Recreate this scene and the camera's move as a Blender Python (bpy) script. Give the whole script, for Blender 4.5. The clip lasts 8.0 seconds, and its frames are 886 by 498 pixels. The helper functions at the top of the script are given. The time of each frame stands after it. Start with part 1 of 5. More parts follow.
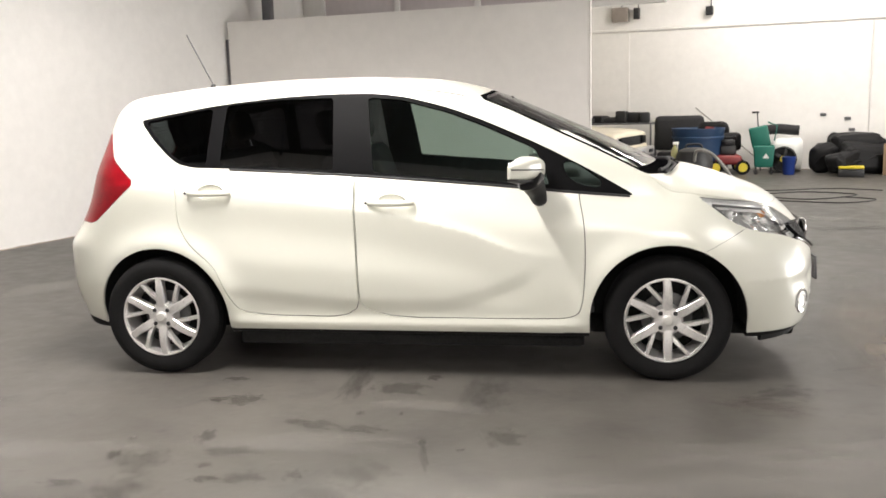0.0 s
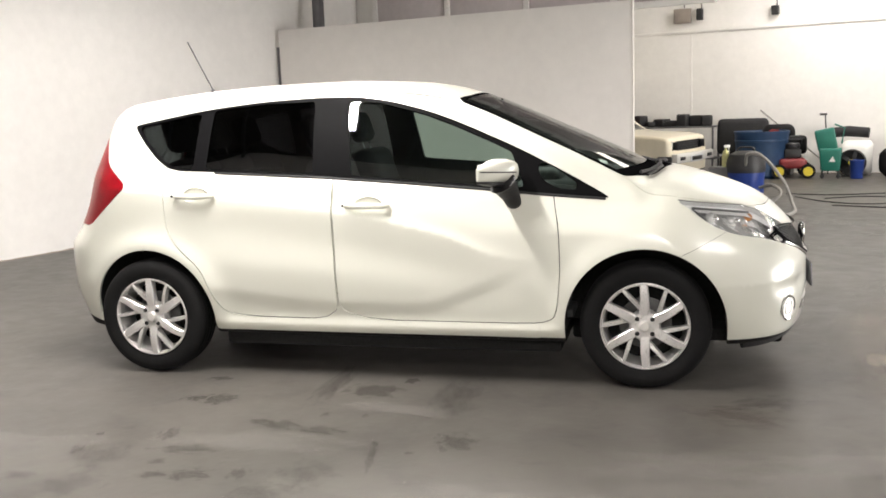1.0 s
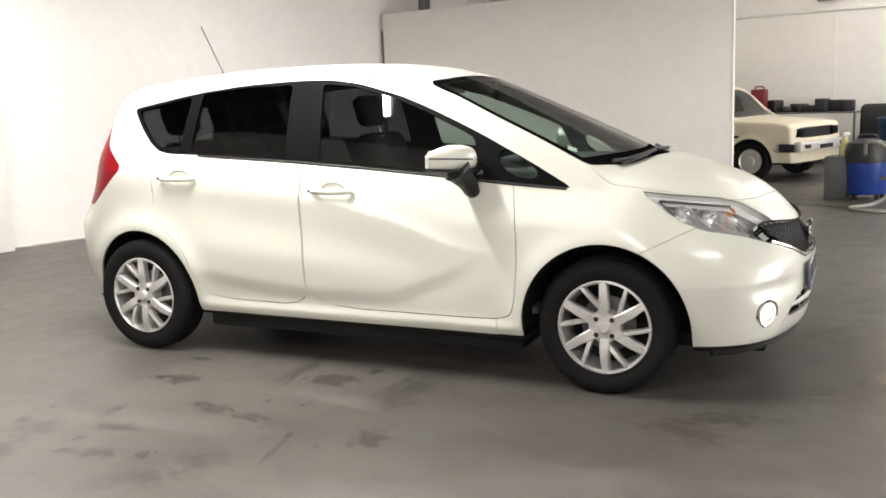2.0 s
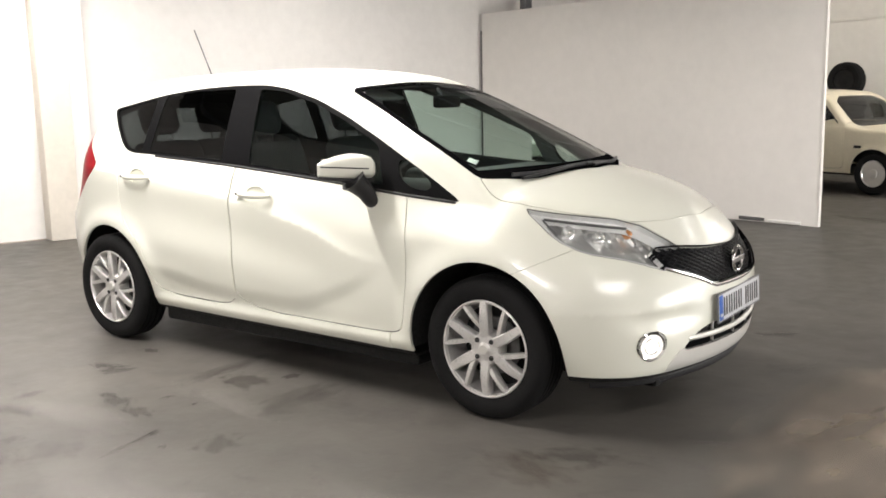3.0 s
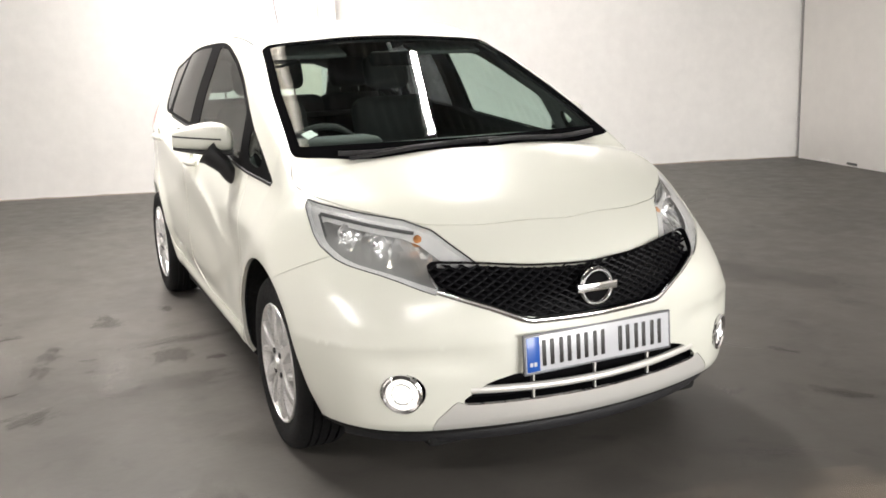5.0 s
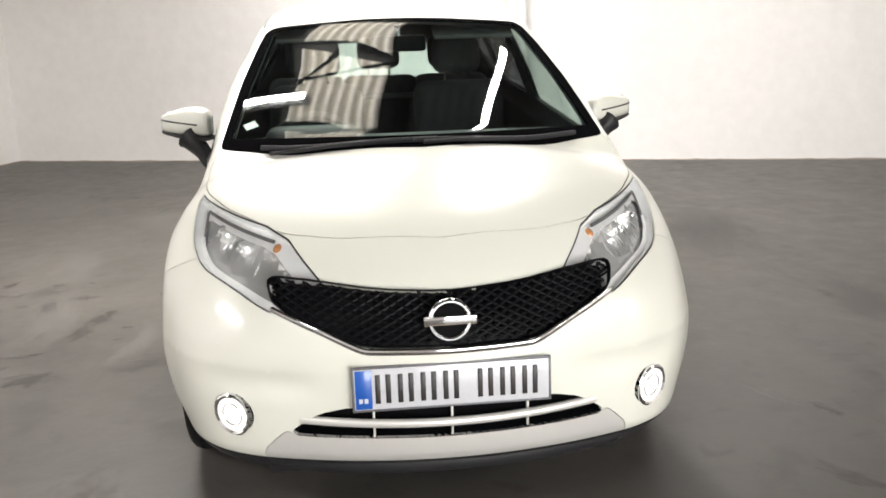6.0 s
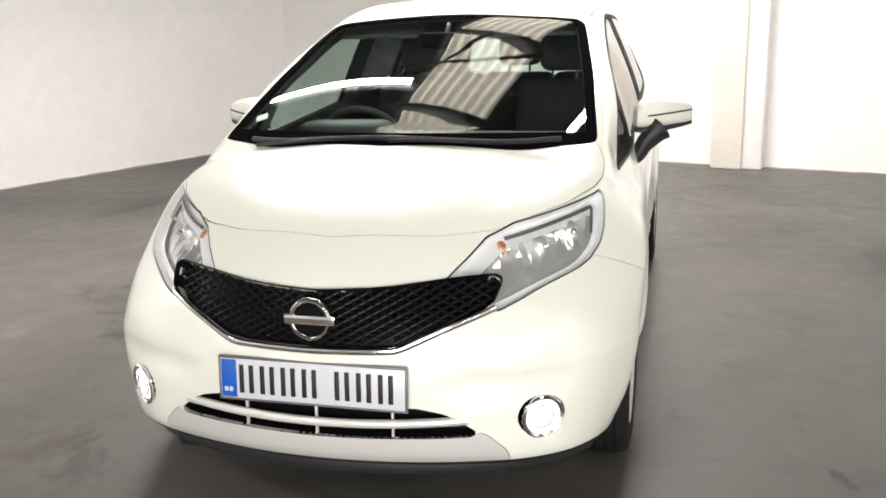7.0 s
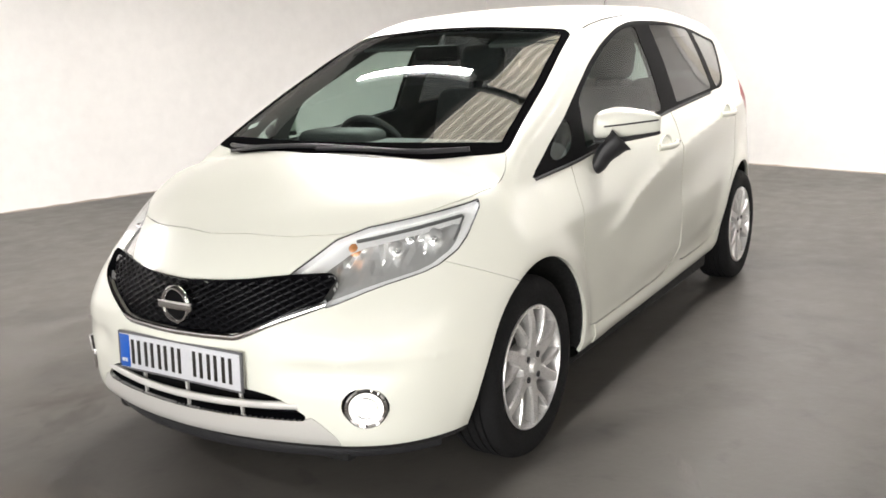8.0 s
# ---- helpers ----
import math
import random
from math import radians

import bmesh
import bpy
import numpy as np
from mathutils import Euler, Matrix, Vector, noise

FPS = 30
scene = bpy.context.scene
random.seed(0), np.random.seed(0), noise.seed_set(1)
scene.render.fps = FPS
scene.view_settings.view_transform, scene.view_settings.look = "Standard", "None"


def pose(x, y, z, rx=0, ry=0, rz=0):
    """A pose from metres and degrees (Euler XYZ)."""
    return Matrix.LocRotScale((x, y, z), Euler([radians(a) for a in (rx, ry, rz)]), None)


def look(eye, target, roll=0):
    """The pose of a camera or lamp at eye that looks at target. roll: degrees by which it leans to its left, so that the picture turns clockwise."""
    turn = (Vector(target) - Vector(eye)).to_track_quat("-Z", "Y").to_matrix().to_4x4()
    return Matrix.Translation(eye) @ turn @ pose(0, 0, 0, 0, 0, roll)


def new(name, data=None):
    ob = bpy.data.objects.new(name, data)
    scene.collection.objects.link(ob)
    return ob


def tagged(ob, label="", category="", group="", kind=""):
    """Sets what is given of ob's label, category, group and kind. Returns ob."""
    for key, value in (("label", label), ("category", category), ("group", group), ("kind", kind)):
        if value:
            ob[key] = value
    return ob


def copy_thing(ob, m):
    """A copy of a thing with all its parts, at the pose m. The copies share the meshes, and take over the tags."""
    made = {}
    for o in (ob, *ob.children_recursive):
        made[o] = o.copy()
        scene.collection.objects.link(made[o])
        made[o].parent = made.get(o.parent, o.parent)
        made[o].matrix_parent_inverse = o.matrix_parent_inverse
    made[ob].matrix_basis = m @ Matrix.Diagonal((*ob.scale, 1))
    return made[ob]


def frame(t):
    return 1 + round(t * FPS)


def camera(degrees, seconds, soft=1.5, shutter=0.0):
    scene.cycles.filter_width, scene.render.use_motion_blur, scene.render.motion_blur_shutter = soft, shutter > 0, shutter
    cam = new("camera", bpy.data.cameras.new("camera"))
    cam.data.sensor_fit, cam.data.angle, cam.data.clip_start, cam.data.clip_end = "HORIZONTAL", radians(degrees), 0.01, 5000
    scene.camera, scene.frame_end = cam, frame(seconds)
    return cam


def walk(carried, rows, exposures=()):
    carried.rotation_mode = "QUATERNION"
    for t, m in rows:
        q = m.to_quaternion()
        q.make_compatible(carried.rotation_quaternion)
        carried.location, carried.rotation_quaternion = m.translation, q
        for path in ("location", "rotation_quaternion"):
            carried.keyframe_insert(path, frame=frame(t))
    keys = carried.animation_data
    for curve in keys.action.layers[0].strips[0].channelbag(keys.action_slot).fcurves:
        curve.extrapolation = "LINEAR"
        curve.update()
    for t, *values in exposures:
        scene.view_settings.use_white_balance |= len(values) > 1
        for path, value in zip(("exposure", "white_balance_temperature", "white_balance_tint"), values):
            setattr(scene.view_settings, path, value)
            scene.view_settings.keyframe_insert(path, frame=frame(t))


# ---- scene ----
import itertools

# The camera and its walk.
cam = camera(51.1, 8.0, soft=1.7)
ROWS = [
    (0.0, 0.879, -5.282, 1.406, 8.52, -9.28, -1.59),
    (0.5, 1.107, -5.273, 1.391, 9.88, -8.56, -0.58),
    (1.0, 1.418, -5.164, 1.372, 13.96, -8.75, -2.15),
    (2.5, 2.868, -4.337, 1.326, 30.36, -9.34, -1.41),
    (3.0, 3.394, -3.936, 1.350, 36.18, -9.22, -1.18),
    (3.5, 3.757, -3.415, 1.333, 42.07, -10.39, -0.24),
    (4.0, 4.102, -2.837, 1.332, 49.02, -10.58, -1.26),
    (5.5, 4.383, -0.896, 1.363, 74.27, -12.74, -1.82),
    (6.0, 4.397, -0.269, 1.381, 83.68, -13.26, -1.60),
    (6.5, 4.299, 0.327, 1.357, 93.84, -13.32, -2.21),
    (7.0, 4.253, 0.918, 1.369, 104.38, -13.18, -1.12),
    (7.5, 4.085, 1.480, 1.362, 112.11, -12.30, -2.08),
    (8.0, 3.929, 2.129, 1.379, 122.45, -12.57, -2.42),
]
walk(cam, [(t, pose(x, y, z, 90 + pitch, 0, yaw) @ pose(0, 0, 0, 0, 0, roll)) for t, x, y, z, yaw, pitch, roll in ROWS],
     [(0.0, 0.75, 6420, 10), (4.0, 0.80, 6420, 10), (5.5, 0.87, 6300, 10), (8.0, 0.93, 6280, 10)])

# World: a dim overcast sky that only comes in through the roof lights and the added east opening.
world = bpy.data.worlds.new("world")
scene.world = world
world.use_nodes = True
sky = world.node_tree.nodes.new("ShaderNodeTexSky")
sky.sky_type, sky.sun_disc, sky.sun_elevation, sky.sun_rotation = "NISHITA", False, radians(40), radians(120)
world.node_tree.links.new(sky.outputs[0], world.node_tree.nodes["Background"].inputs[0])
world.node_tree.nodes["Background"].inputs[1].default_value = 0.08

# The hall is turned against the car.
TURN = -0.291
ALONG, ACROSS = Vector((math.cos(TURN), math.sin(TURN), 0)), Vector((-math.sin(TURN), math.cos(TURN), 0))
WEST, SOUTH, PARTITION, NORTH, EAST, HIGH = -5.63, -5.9, 5.75, 12.5, 7.2, 4.6


def hall(u, v, z=0.0):
    return ALONG * u + ACROSS * v + Vector((0, 0, z))


def hall_pose(u, v, z=0.0, turn=0.0):
    p = hall(u, v, z)
    return pose(p.x, p.y, p.z, 0, 0, math.degrees(TURN) + turn)


# Fluorescent battens, all after the second added as unseen fill: (u, v, height, turn, length, watts). 90: tube runs
# across the hall.
BATTENS_AND_FILL = [
    (-0.20, -1.58, 3.0, 90, 1.6, 110), (-0.57, 0.73, 3.0, -2, 1.25, 48), (3.4, -4.4, 3.0, 0, 1.8, 76),
    (4.6, 5.2, 3.1, 90, 1.8, 6), (5.2, -1.0, 3.4, 90, 1.8, 34),
    (0.9, 11.0, 4.25, 0, 1.8, 65), (4.6, 9.6, 4.25, 0, 1.8, 90), (2.4, 4.2, 3.35, 0, 1.8, 4), (-4.0, 2.4, 3.1, 90, 1.8, 17),
    (-4.2, -0.9, 3.1, 90, 1.8, 58),
]
for k, (u, v, z, turn, size, watts) in enumerate(BATTENS_AND_FILL):
    lamp = bpy.data.lights.new("tube_and_fill_light", "AREA")
    lamp.shape, lamp.size, lamp.size_y, lamp.energy, lamp.color = "RECTANGLE", size, 0.06, watts, (1.0, 0.935, 0.875)
    new("tube_and_fill_light", lamp).matrix_world = hall_pose(u, v, z - 0.075, turn)
# Daylight fill added at an unseen opening in the east end, for the car's front.
east_fill = bpy.data.lights.new("east_fill_light", "AREA")
east_fill.shape, east_fill.size, east_fill.size_y, east_fill.energy, east_fill.color = "RECTANGLE", 4.5, 2.0, 275, (1.0, 0.955, 0.90)
p = hall(EAST - 0.05, 4.6, 1.15)
new("east_fill_light", east_fill).matrix_world = look(p, p - ALONG)


# ---- materials ----
def shader(name, colour, rough=0.5, metal=0.0, coat=0.0, vary=0.0, scale=6.0, bump=0.0, bump_scale=60.0, spec=0.5, stain=None, coords="Object"):
    """Principled material with noise in colour at two scales and a fine relief."""
    m = bpy.data.materials.new(name)
    m.use_nodes = True
    nt = m.node_tree
    b = nt.nodes["Principled BSDF"]
    b.inputs["Base Color"].default_value = (*colour, 1)
    b.inputs["Roughness"].default_value, b.inputs["Metallic"].default_value = rough, metal
    b.inputs["Coat Weight"].default_value, b.inputs["Coat Roughness"].default_value = coat, 0.03
    b.inputs["Specular IOR Level"].default_value = spec
    if not (vary or bump):
        return m
    tc = nt.nodes.new("ShaderNodeTexCoord")

    def noise_tex(s, detail=5.0, r=0.6):
        n = nt.nodes.new("ShaderNodeTexNoise")
        n.inputs["Scale"].default_value, n.inputs["Detail"].default_value, n.inputs["Roughness"].default_value = s, detail, r
        nt.links.new(tc.outputs[coords], n.inputs["Vector"])
        return n
    if vary:
        big, small = noise_tex(scale), noise_tex(scale * 9)
        add = nt.nodes.new("ShaderNodeMath")
        add.operation = "ADD"
        nt.links.new(big.outputs[0], add.inputs[0])
        nt.links.new(small.outputs[0], add.inputs[1])
        ramp = nt.nodes.new("ShaderNodeMapRange")
        ramp.inputs[1].default_value, ramp.inputs[2].default_value = 0.7, 1.3
        nt.links.new(add.outputs[0], ramp.inputs[0])
        mix = nt.nodes.new("ShaderNodeMix")
        mix.data_type = "RGBA"
        other = stain or [c * (1 - vary) for c in colour]
        mix.inputs[6].default_value, mix.inputs[7].default_value = (*other, 1), (*[min(1, c * (1 + vary * 0.4)) for c in colour], 1)
        nt.links.new(ramp.outputs[0], mix.inputs[0])
        nt.links.new(mix.outputs[2], b.inputs["Base Color"])
        rr = nt.nodes.new("ShaderNodeMapRange")
        rr.inputs[1].default_value, rr.inputs[2].default_value = 0.3, 0.7
        rr.inputs[3].default_value, rr.inputs[4].default_value = max(0.02, rough * 0.85), min(1, rough * 1.12)
        nt.links.new(small.outputs[0], rr.inputs[0])
        nt.links.new(rr.outputs[0], b.inputs["Roughness"])
    if bump:
        n = noise_tex(bump_scale)
        bp = nt.nodes.new("ShaderNodeBump")
        bp.inputs["Strength"].default_value, bp.inputs["Distance"].default_value = bump, 0.01
        nt.links.new(n.outputs[0], bp.inputs["Height"])
        nt.links.new(bp.outputs[0], b.inputs["Normal"])
    return m


def glass(name, tint, gloss_rough=0.0, ior=1.5):
    """Thin pane: tinted see-through with a mirror-like surface by Fresnel."""
    m = bpy.data.materials.new(name)
    m.use_nodes = True
    nt = m.node_tree
    nt.nodes.remove(nt.nodes["Principled BSDF"])
    tr, gl = nt.nodes.new("ShaderNodeBsdfTransparent"), nt.nodes.new("ShaderNodeBsdfGlossy")
    tr.inputs[0].default_value = (*tint, 1)
    gl.inputs["Roughness"].default_value = gloss_rough
    lw, mix = nt.nodes.new("ShaderNodeLayerWeight"), nt.nodes.new("ShaderNodeMixShader")
    lw.inputs[0].default_value = 0.5
    power, mad = nt.nodes.new("ShaderNodeMath"), nt.nodes.new("ShaderNodeMath")
    power.operation, mad.operation = "POWER", "MULTIPLY_ADD"
    power.inputs[1].default_value = 5.0
    base = ((ior - 1) / (ior + 1)) ** 2 * 1.8
    mad.inputs[1].default_value, mad.inputs[2].default_value = 1 - base, base
    nt.links.new(lw.outputs["Facing"], power.inputs[0])
    nt.links.new(power.outputs[0], mad.inputs[0])
    nt.links.new(mad.outputs[0], mix.inputs[0])
    nt.links.new(tr.outputs[0], mix.inputs[1])
    nt.links.new(gl.outputs[0], mix.inputs[2])
    nt.links.new(mix.outputs[0], nt.nodes["Material Output"].inputs[0])
    return m


def glow(name, colour, strength):
    m = bpy.data.materials.new(name)
    m.use_nodes = True
    b = m.node_tree.nodes["Principled BSDF"]
    b.inputs["Base Color"].default_value = (*colour, 1)
    b.inputs["Emission Color"].default_value = (*colour, 1)
    b.inputs["Emission Strength"].default_value = strength
    return m


def concrete_floor():
    """Grey power-floated concrete: blotches, scuffs, fine cracks, worn sheen."""
    m = shader("floor_concrete", (0.102, 0.095, 0.085), 0.46, vary=0.16, scale=0.7, bump=0.12, bump_scale=22, spec=0.28)
    nt = m.node_tree
    b = nt.nodes["Principled BSDF"]
    tc = nt.nodes.new("ShaderNodeTexCoord")
    src = b.inputs["Base Color"].links[0].from_socket
    for s, lo, hi, dark, detail in ((2.6, 0.52, 0.68, 0.82, 9.0), (0.5, 0.44, 0.66, 0.74, 6.0), (7.0, 0.60, 0.74, 0.80, 6.0)):
        n = nt.nodes.new("ShaderNodeTexNoise")
        n.inputs["Scale"].default_value, n.inputs["Detail"].default_value, n.inputs["Distortion"].default_value = s, detail, 0.6
        nt.links.new(tc.outputs["Object"], n.inputs["Vector"])
        r = nt.nodes.new("ShaderNodeMapRange")
        r.inputs[1].default_value, r.inputs[2].default_value = lo, hi
        nt.links.new(n.outputs[0], r.inputs[0])
        mix = nt.nodes.new("ShaderNodeMix")
        mix.data_type, mix.blend_type = "RGBA", "MULTIPLY"
        mix.inputs[7].default_value = (dark, dark, dark * 1.01, 1)
        nt.links.new(r.outputs[0], mix.inputs[0])
        nt.links.new(src, mix.inputs[6])
        src = mix.outputs[2]
    nt.links.new(src, b.inputs["Base Color"])
    return m


def stain_film(name, colour, strength, edge=(1.25, 1.95)):
    """Oil or tyre mark: a dark film that thins out at a ragged edge."""
    m = bpy.data.materials.new(name)
    m.use_nodes = True
    nt = m.node_tree
    b, out = nt.nodes["Principled BSDF"], nt.nodes["Material Output"]
    b.inputs["Base Color"].default_value, b.inputs["Roughness"].default_value = (*colour, 1), 0.4
    tc = nt.nodes.new("ShaderNodeTexCoord")
    ln = nt.nodes.new("ShaderNodeVectorMath")
    ln.operation = "LENGTH"
    nt.links.new(tc.outputs["Object"], ln.inputs[0])
    info = nt.nodes.new("ShaderNodeObjectInfo")
    shift = nt.nodes.new("ShaderNodeVectorMath")
    shift.operation = "ADD"
    nt.links.new(tc.outputs["Object"], shift.inputs[0])
    nt.links.new(info.outputs["Location"], shift.inputs[1])
    n = nt.nodes.new("ShaderNodeTexNoise")
    n.inputs["Scale"].default_value, n.inputs["Detail"].default_value = 2.2, 8
    nt.links.new(shift.outputs[0], n.inputs["Vector"])
    mad = nt.nodes.new("ShaderNodeMath")
    mad.operation = "MULTIPLY_ADD"
    mad.inputs[1].default_value = 2.2
    nt.links.new(n.outputs[0], mad.inputs[0])
    nt.links.new(ln.outputs["Value"], mad.inputs[2])
    r = nt.nodes.new("ShaderNodeMapRange")
    r.inputs[1].default_value, r.inputs[2].default_value = edge
    r.inputs[3].default_value, r.inputs[4].default_value = strength, 0.0
    nt.links.new(mad.outputs[0], r.inputs[0])
    tr, mix = nt.nodes.new("ShaderNodeBsdfTransparent"), nt.nodes.new("ShaderNodeMixShader")
    nt.links.new(r.outputs[0], mix.inputs[0])
    nt.links.new(tr.outputs[0], mix.inputs[1])
    nt.links.new(b.outputs[0], mix.inputs[2])
    nt.links.new(mix.outputs[0], out.inputs[0])
    return m


M_PAINT = shader("pearl_white_paint", (0.722, 0.728, 0.650), 0.34, coat=1.0, vary=0.015, scale=300, spec=0.5)
M_PAINT.node_tree.nodes["Principled BSDF"].inputs["Coat Roughness"].default_value = 0.18
M_BLACK = shader("black_trim", (0.006, 0.006, 0.0065), 0.5, vary=0.15, scale=40, spec=0.03)
M_SATIN = shader("satin_black_plastic", (0.018, 0.018, 0.02), 0.5, vary=0.25, scale=30, bump=0.15, bump_scale=400)
M_RUBBER = shader("tyre_rubber", (0.009, 0.009, 0.0095), 0.8, vary=0.3, scale=12, bump=0.2, bump_scale=120, spec=0.2)
M_ALLOY = shader("silver_alloy", (0.74, 0.73, 0.72), 0.30, metal=0.6, vary=0.06, scale=25)
M_CHROME = shader("chrome", (0.85, 0.85, 0.86), 0.06, metal=1.0)
M_SILVER = shader("silver_grey_paint", (0.70, 0.69, 0.66), 0.35, metal=0.35, coat=0.6, vary=0.03, scale=200)
M_GRILLE = shader("black_grille_plastic", (0.004, 0.004, 0.005), 0.36, spec=0.09)
M_UNDER = shader("underbody", (0.005, 0.005, 0.005), 0.9, vary=0.4, scale=9)
M_CABIN = shader("cabin_plastic", (0.055, 0.058, 0.058), 0.7, vary=0.2, scale=14, bump=0.2, bump_scale=300)
M_CLOTH = shader("seat_cloth", (0.030, 0.030, 0.032), 0.95, vary=0.4, scale=40, bump=0.3, bump_scale=500)
M_SCREEN = glass("windscreen_glass", (0.80, 0.90, 0.86))
M_WINDOW = glass("front_window_glass", (0.62, 0.72, 0.68))
M_PRIVACY = glass("privacy_glass", (0.10, 0.103, 0.11))
M_CLEAR = glass("clear_lens", (0.98, 0.99, 0.99))
M_RED = shader("red_lamp_lens", (0.25, 0.003, 0.009), 0.36, spec=0.25, coat=0.08, vary=0.25, scale=18)
M_FRIT = shader("black_glass_border", (0.004, 0.004, 0.0045), 0.8, vary=0.1, scale=40, spec=0.0)
M_AMBER = shader("amber_lens", (0.62, 0.27, 0.10), 0.2, metal=0.3, coat=0.5, bump=0.3, bump_scale=90)
M_REFLECTOR = shader("lamp_reflector", (0.92, 0.92, 0.92), 0.24, metal=0.22, vary=0.12, scale=30)
M_FACET = shader("faceted_chrome", (0.97, 0.97, 0.97), 0.08, metal=0.72)
M_LENS_WHITE = shader("fog_lamp_lens", (0.95, 0.94, 0.92), 0.12, metal=0.05, bump=0.25, bump_scale=40)
M_LENS_WHITE.node_tree.nodes["Principled BSDF"].inputs["Emission Color"].default_value = (1.0, 0.95, 0.86, 1)
M_LENS_WHITE.node_tree.nodes["Principled BSDF"].inputs["Emission Strength"].default_value = 0.45
M_PLATE = shader("number_plate_white", (0.56, 0.57, 0.60), 0.3, coat=0.4, vary=0.05, scale=30)
M_PLATE_BLUE = shader("plate_blue", (0.01, 0.09, 0.42), 0.3, coat=0.4)
M_INK = shader("plate_ink", (0.015, 0.013, 0.012), 0.45)
M_PAPER = shader("paper", (0.80, 0.80, 0.78), 0.7)

M_WALL = shader("painted_wall", (0.85, 0.835, 0.815), 0.72, vary=0.06, scale=0.9, bump=0.12, bump_scale=14)
M_PANEL = shader("painted_board", (0.84, 0.815, 0.785), 0.62, vary=0.05, scale=0.8, bump=0.06, bump_scale=9)
M_UPPER = shader("painted_upper_wall", (0.66, 0.61, 0.62), 0.8, vary=0.1, scale=1.2, bump=0.1, bump_scale=12)
M_PILLAR = shader("cream_pillar", (0.80, 0.75, 0.67), 0.7, vary=0.08, scale=2)
M_FLOOR = concrete_floor()
M_ROOF = shader("brown_corrugated_sheet", (0.09, 0.082, 0.075), 0.6, vary=0.25, scale=3)
M_ROOFLIGHT = glow("rooflight_painted_bands", (0.80, 0.75, 0.60), 3.0)
# Light and dark bands of the corrugation are painted into the roof light's glow.
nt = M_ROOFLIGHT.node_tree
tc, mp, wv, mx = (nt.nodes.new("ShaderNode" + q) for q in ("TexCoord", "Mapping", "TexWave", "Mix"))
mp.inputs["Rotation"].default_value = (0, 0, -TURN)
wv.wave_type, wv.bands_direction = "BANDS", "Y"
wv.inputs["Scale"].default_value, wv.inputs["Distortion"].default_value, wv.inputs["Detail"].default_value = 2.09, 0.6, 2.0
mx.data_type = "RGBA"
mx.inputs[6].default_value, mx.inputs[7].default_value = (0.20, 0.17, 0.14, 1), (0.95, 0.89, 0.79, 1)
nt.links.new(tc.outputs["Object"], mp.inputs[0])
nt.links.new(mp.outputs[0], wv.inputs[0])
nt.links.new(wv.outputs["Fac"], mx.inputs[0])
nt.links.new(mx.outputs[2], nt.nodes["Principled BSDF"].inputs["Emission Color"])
M_BARREL = shader("dark_rim_barrel", (0.14, 0.14, 0.14), 0.5, metal=0.3, vary=0.3, scale=20)
M_STEEL = shader("grey_steel", (0.16, 0.16, 0.17), 0.5, metal=0.5, vary=0.2, scale=8)
M_TUBE = glow("lit_tube", (1.0, 0.97, 0.93), 8.0)
M_FITTING = shader("white_fitting", (0.75, 0.75, 0.73), 0.4)
M_GREY_PLASTIC = shader("grey_plastic", (0.10, 0.10, 0.10), 0.5, vary=0.2, scale=20)
M_BLUE = shader("blue_plastic", (0.016, 0.045, 0.24), 0.35, vary=0.2, scale=8)
M_BLUE_TUB = shader("dull_blue_plastic", (0.02, 0.055, 0.13), 0.5, vary=0.3, scale=5)
M_GREEN = shader("green_plastic", (0.012, 0.15, 0.11), 0.4, vary=0.2, scale=8)
M_RED_PLASTIC = shader("red_plastic", (0.20, 0.02, 0.022), 0.45, vary=0.3, scale=9)
M_YELLOW = shader("yellow_plastic", (0.65, 0.52, 0.03), 0.45, vary=0.2, scale=9)
M_BAG = shader("black_bin_bag", (0.007, 0.007, 0.008), 0.6, vary=0.3, scale=9, bump=0.6, bump_scale=9, spec=0.25)
M_BOTTLE = shader("pale_yellow_plastic", (0.62, 0.60, 0.28), 0.35, vary=0.15, scale=12)
M_BOX = shader("taupe_steel_box", (0.30, 0.26, 0.23), 0.55, vary=0.15, scale=8)
M_HOSE = shader("grey_hose", (0.30, 0.29, 0.27), 0.5, vary=0.2, scale=30)
M_WOOD = shader("scuffed_board", (0.30, 0.21, 0.13), 0.7, vary=0.3, scale=6)
M_OLD = shader("old_cream_paint", (0.72, 0.66, 0.52), 0.4, coat=0.4, vary=0.08, scale=5)
M_OLD_GLASS = glass("old_car_glass", (0.35, 0.38, 0.38))
M_STAIN = stain_film("oil_stain_film", (0.05, 0.047, 0.043), 0.30)
M_SPOT = stain_film("dry_oil_spot_film", (0.045, 0.043, 0.038), 0.36, (1.5, 1.85))
M_RUST = stain_film("rusty_damp_film", (0.08, 0.06, 0.045), 0.26)
M_TAN_PATCH = stain_film("pale_brown_film", (0.38, 0.315, 0.25), 0.8, (0.9, 2.3))
M_PALE = stain_film("pale_scuff_film", (0.30, 0.285, 0.265), 0.22)


# ---- mesh helpers ----
def obj(name, verts, faces, material, parent=None, label="", normals=None, smooth=True):
    me = bpy.data.meshes.new(name)
    me.from_pydata([tuple(map(float, v)) for v in verts], [], [tuple(map(int, f)) for f in faces])
    me.materials.append(material)
    if smooth:
        me.shade_smooth()
    if normals is not None:
        me.normals_split_custom_set_from_vertices([tuple(map(float, n)) for n in normals])
    ob = new(name, me)
    if parent is not None:
        ob.parent = parent
    return tagged(ob, label)


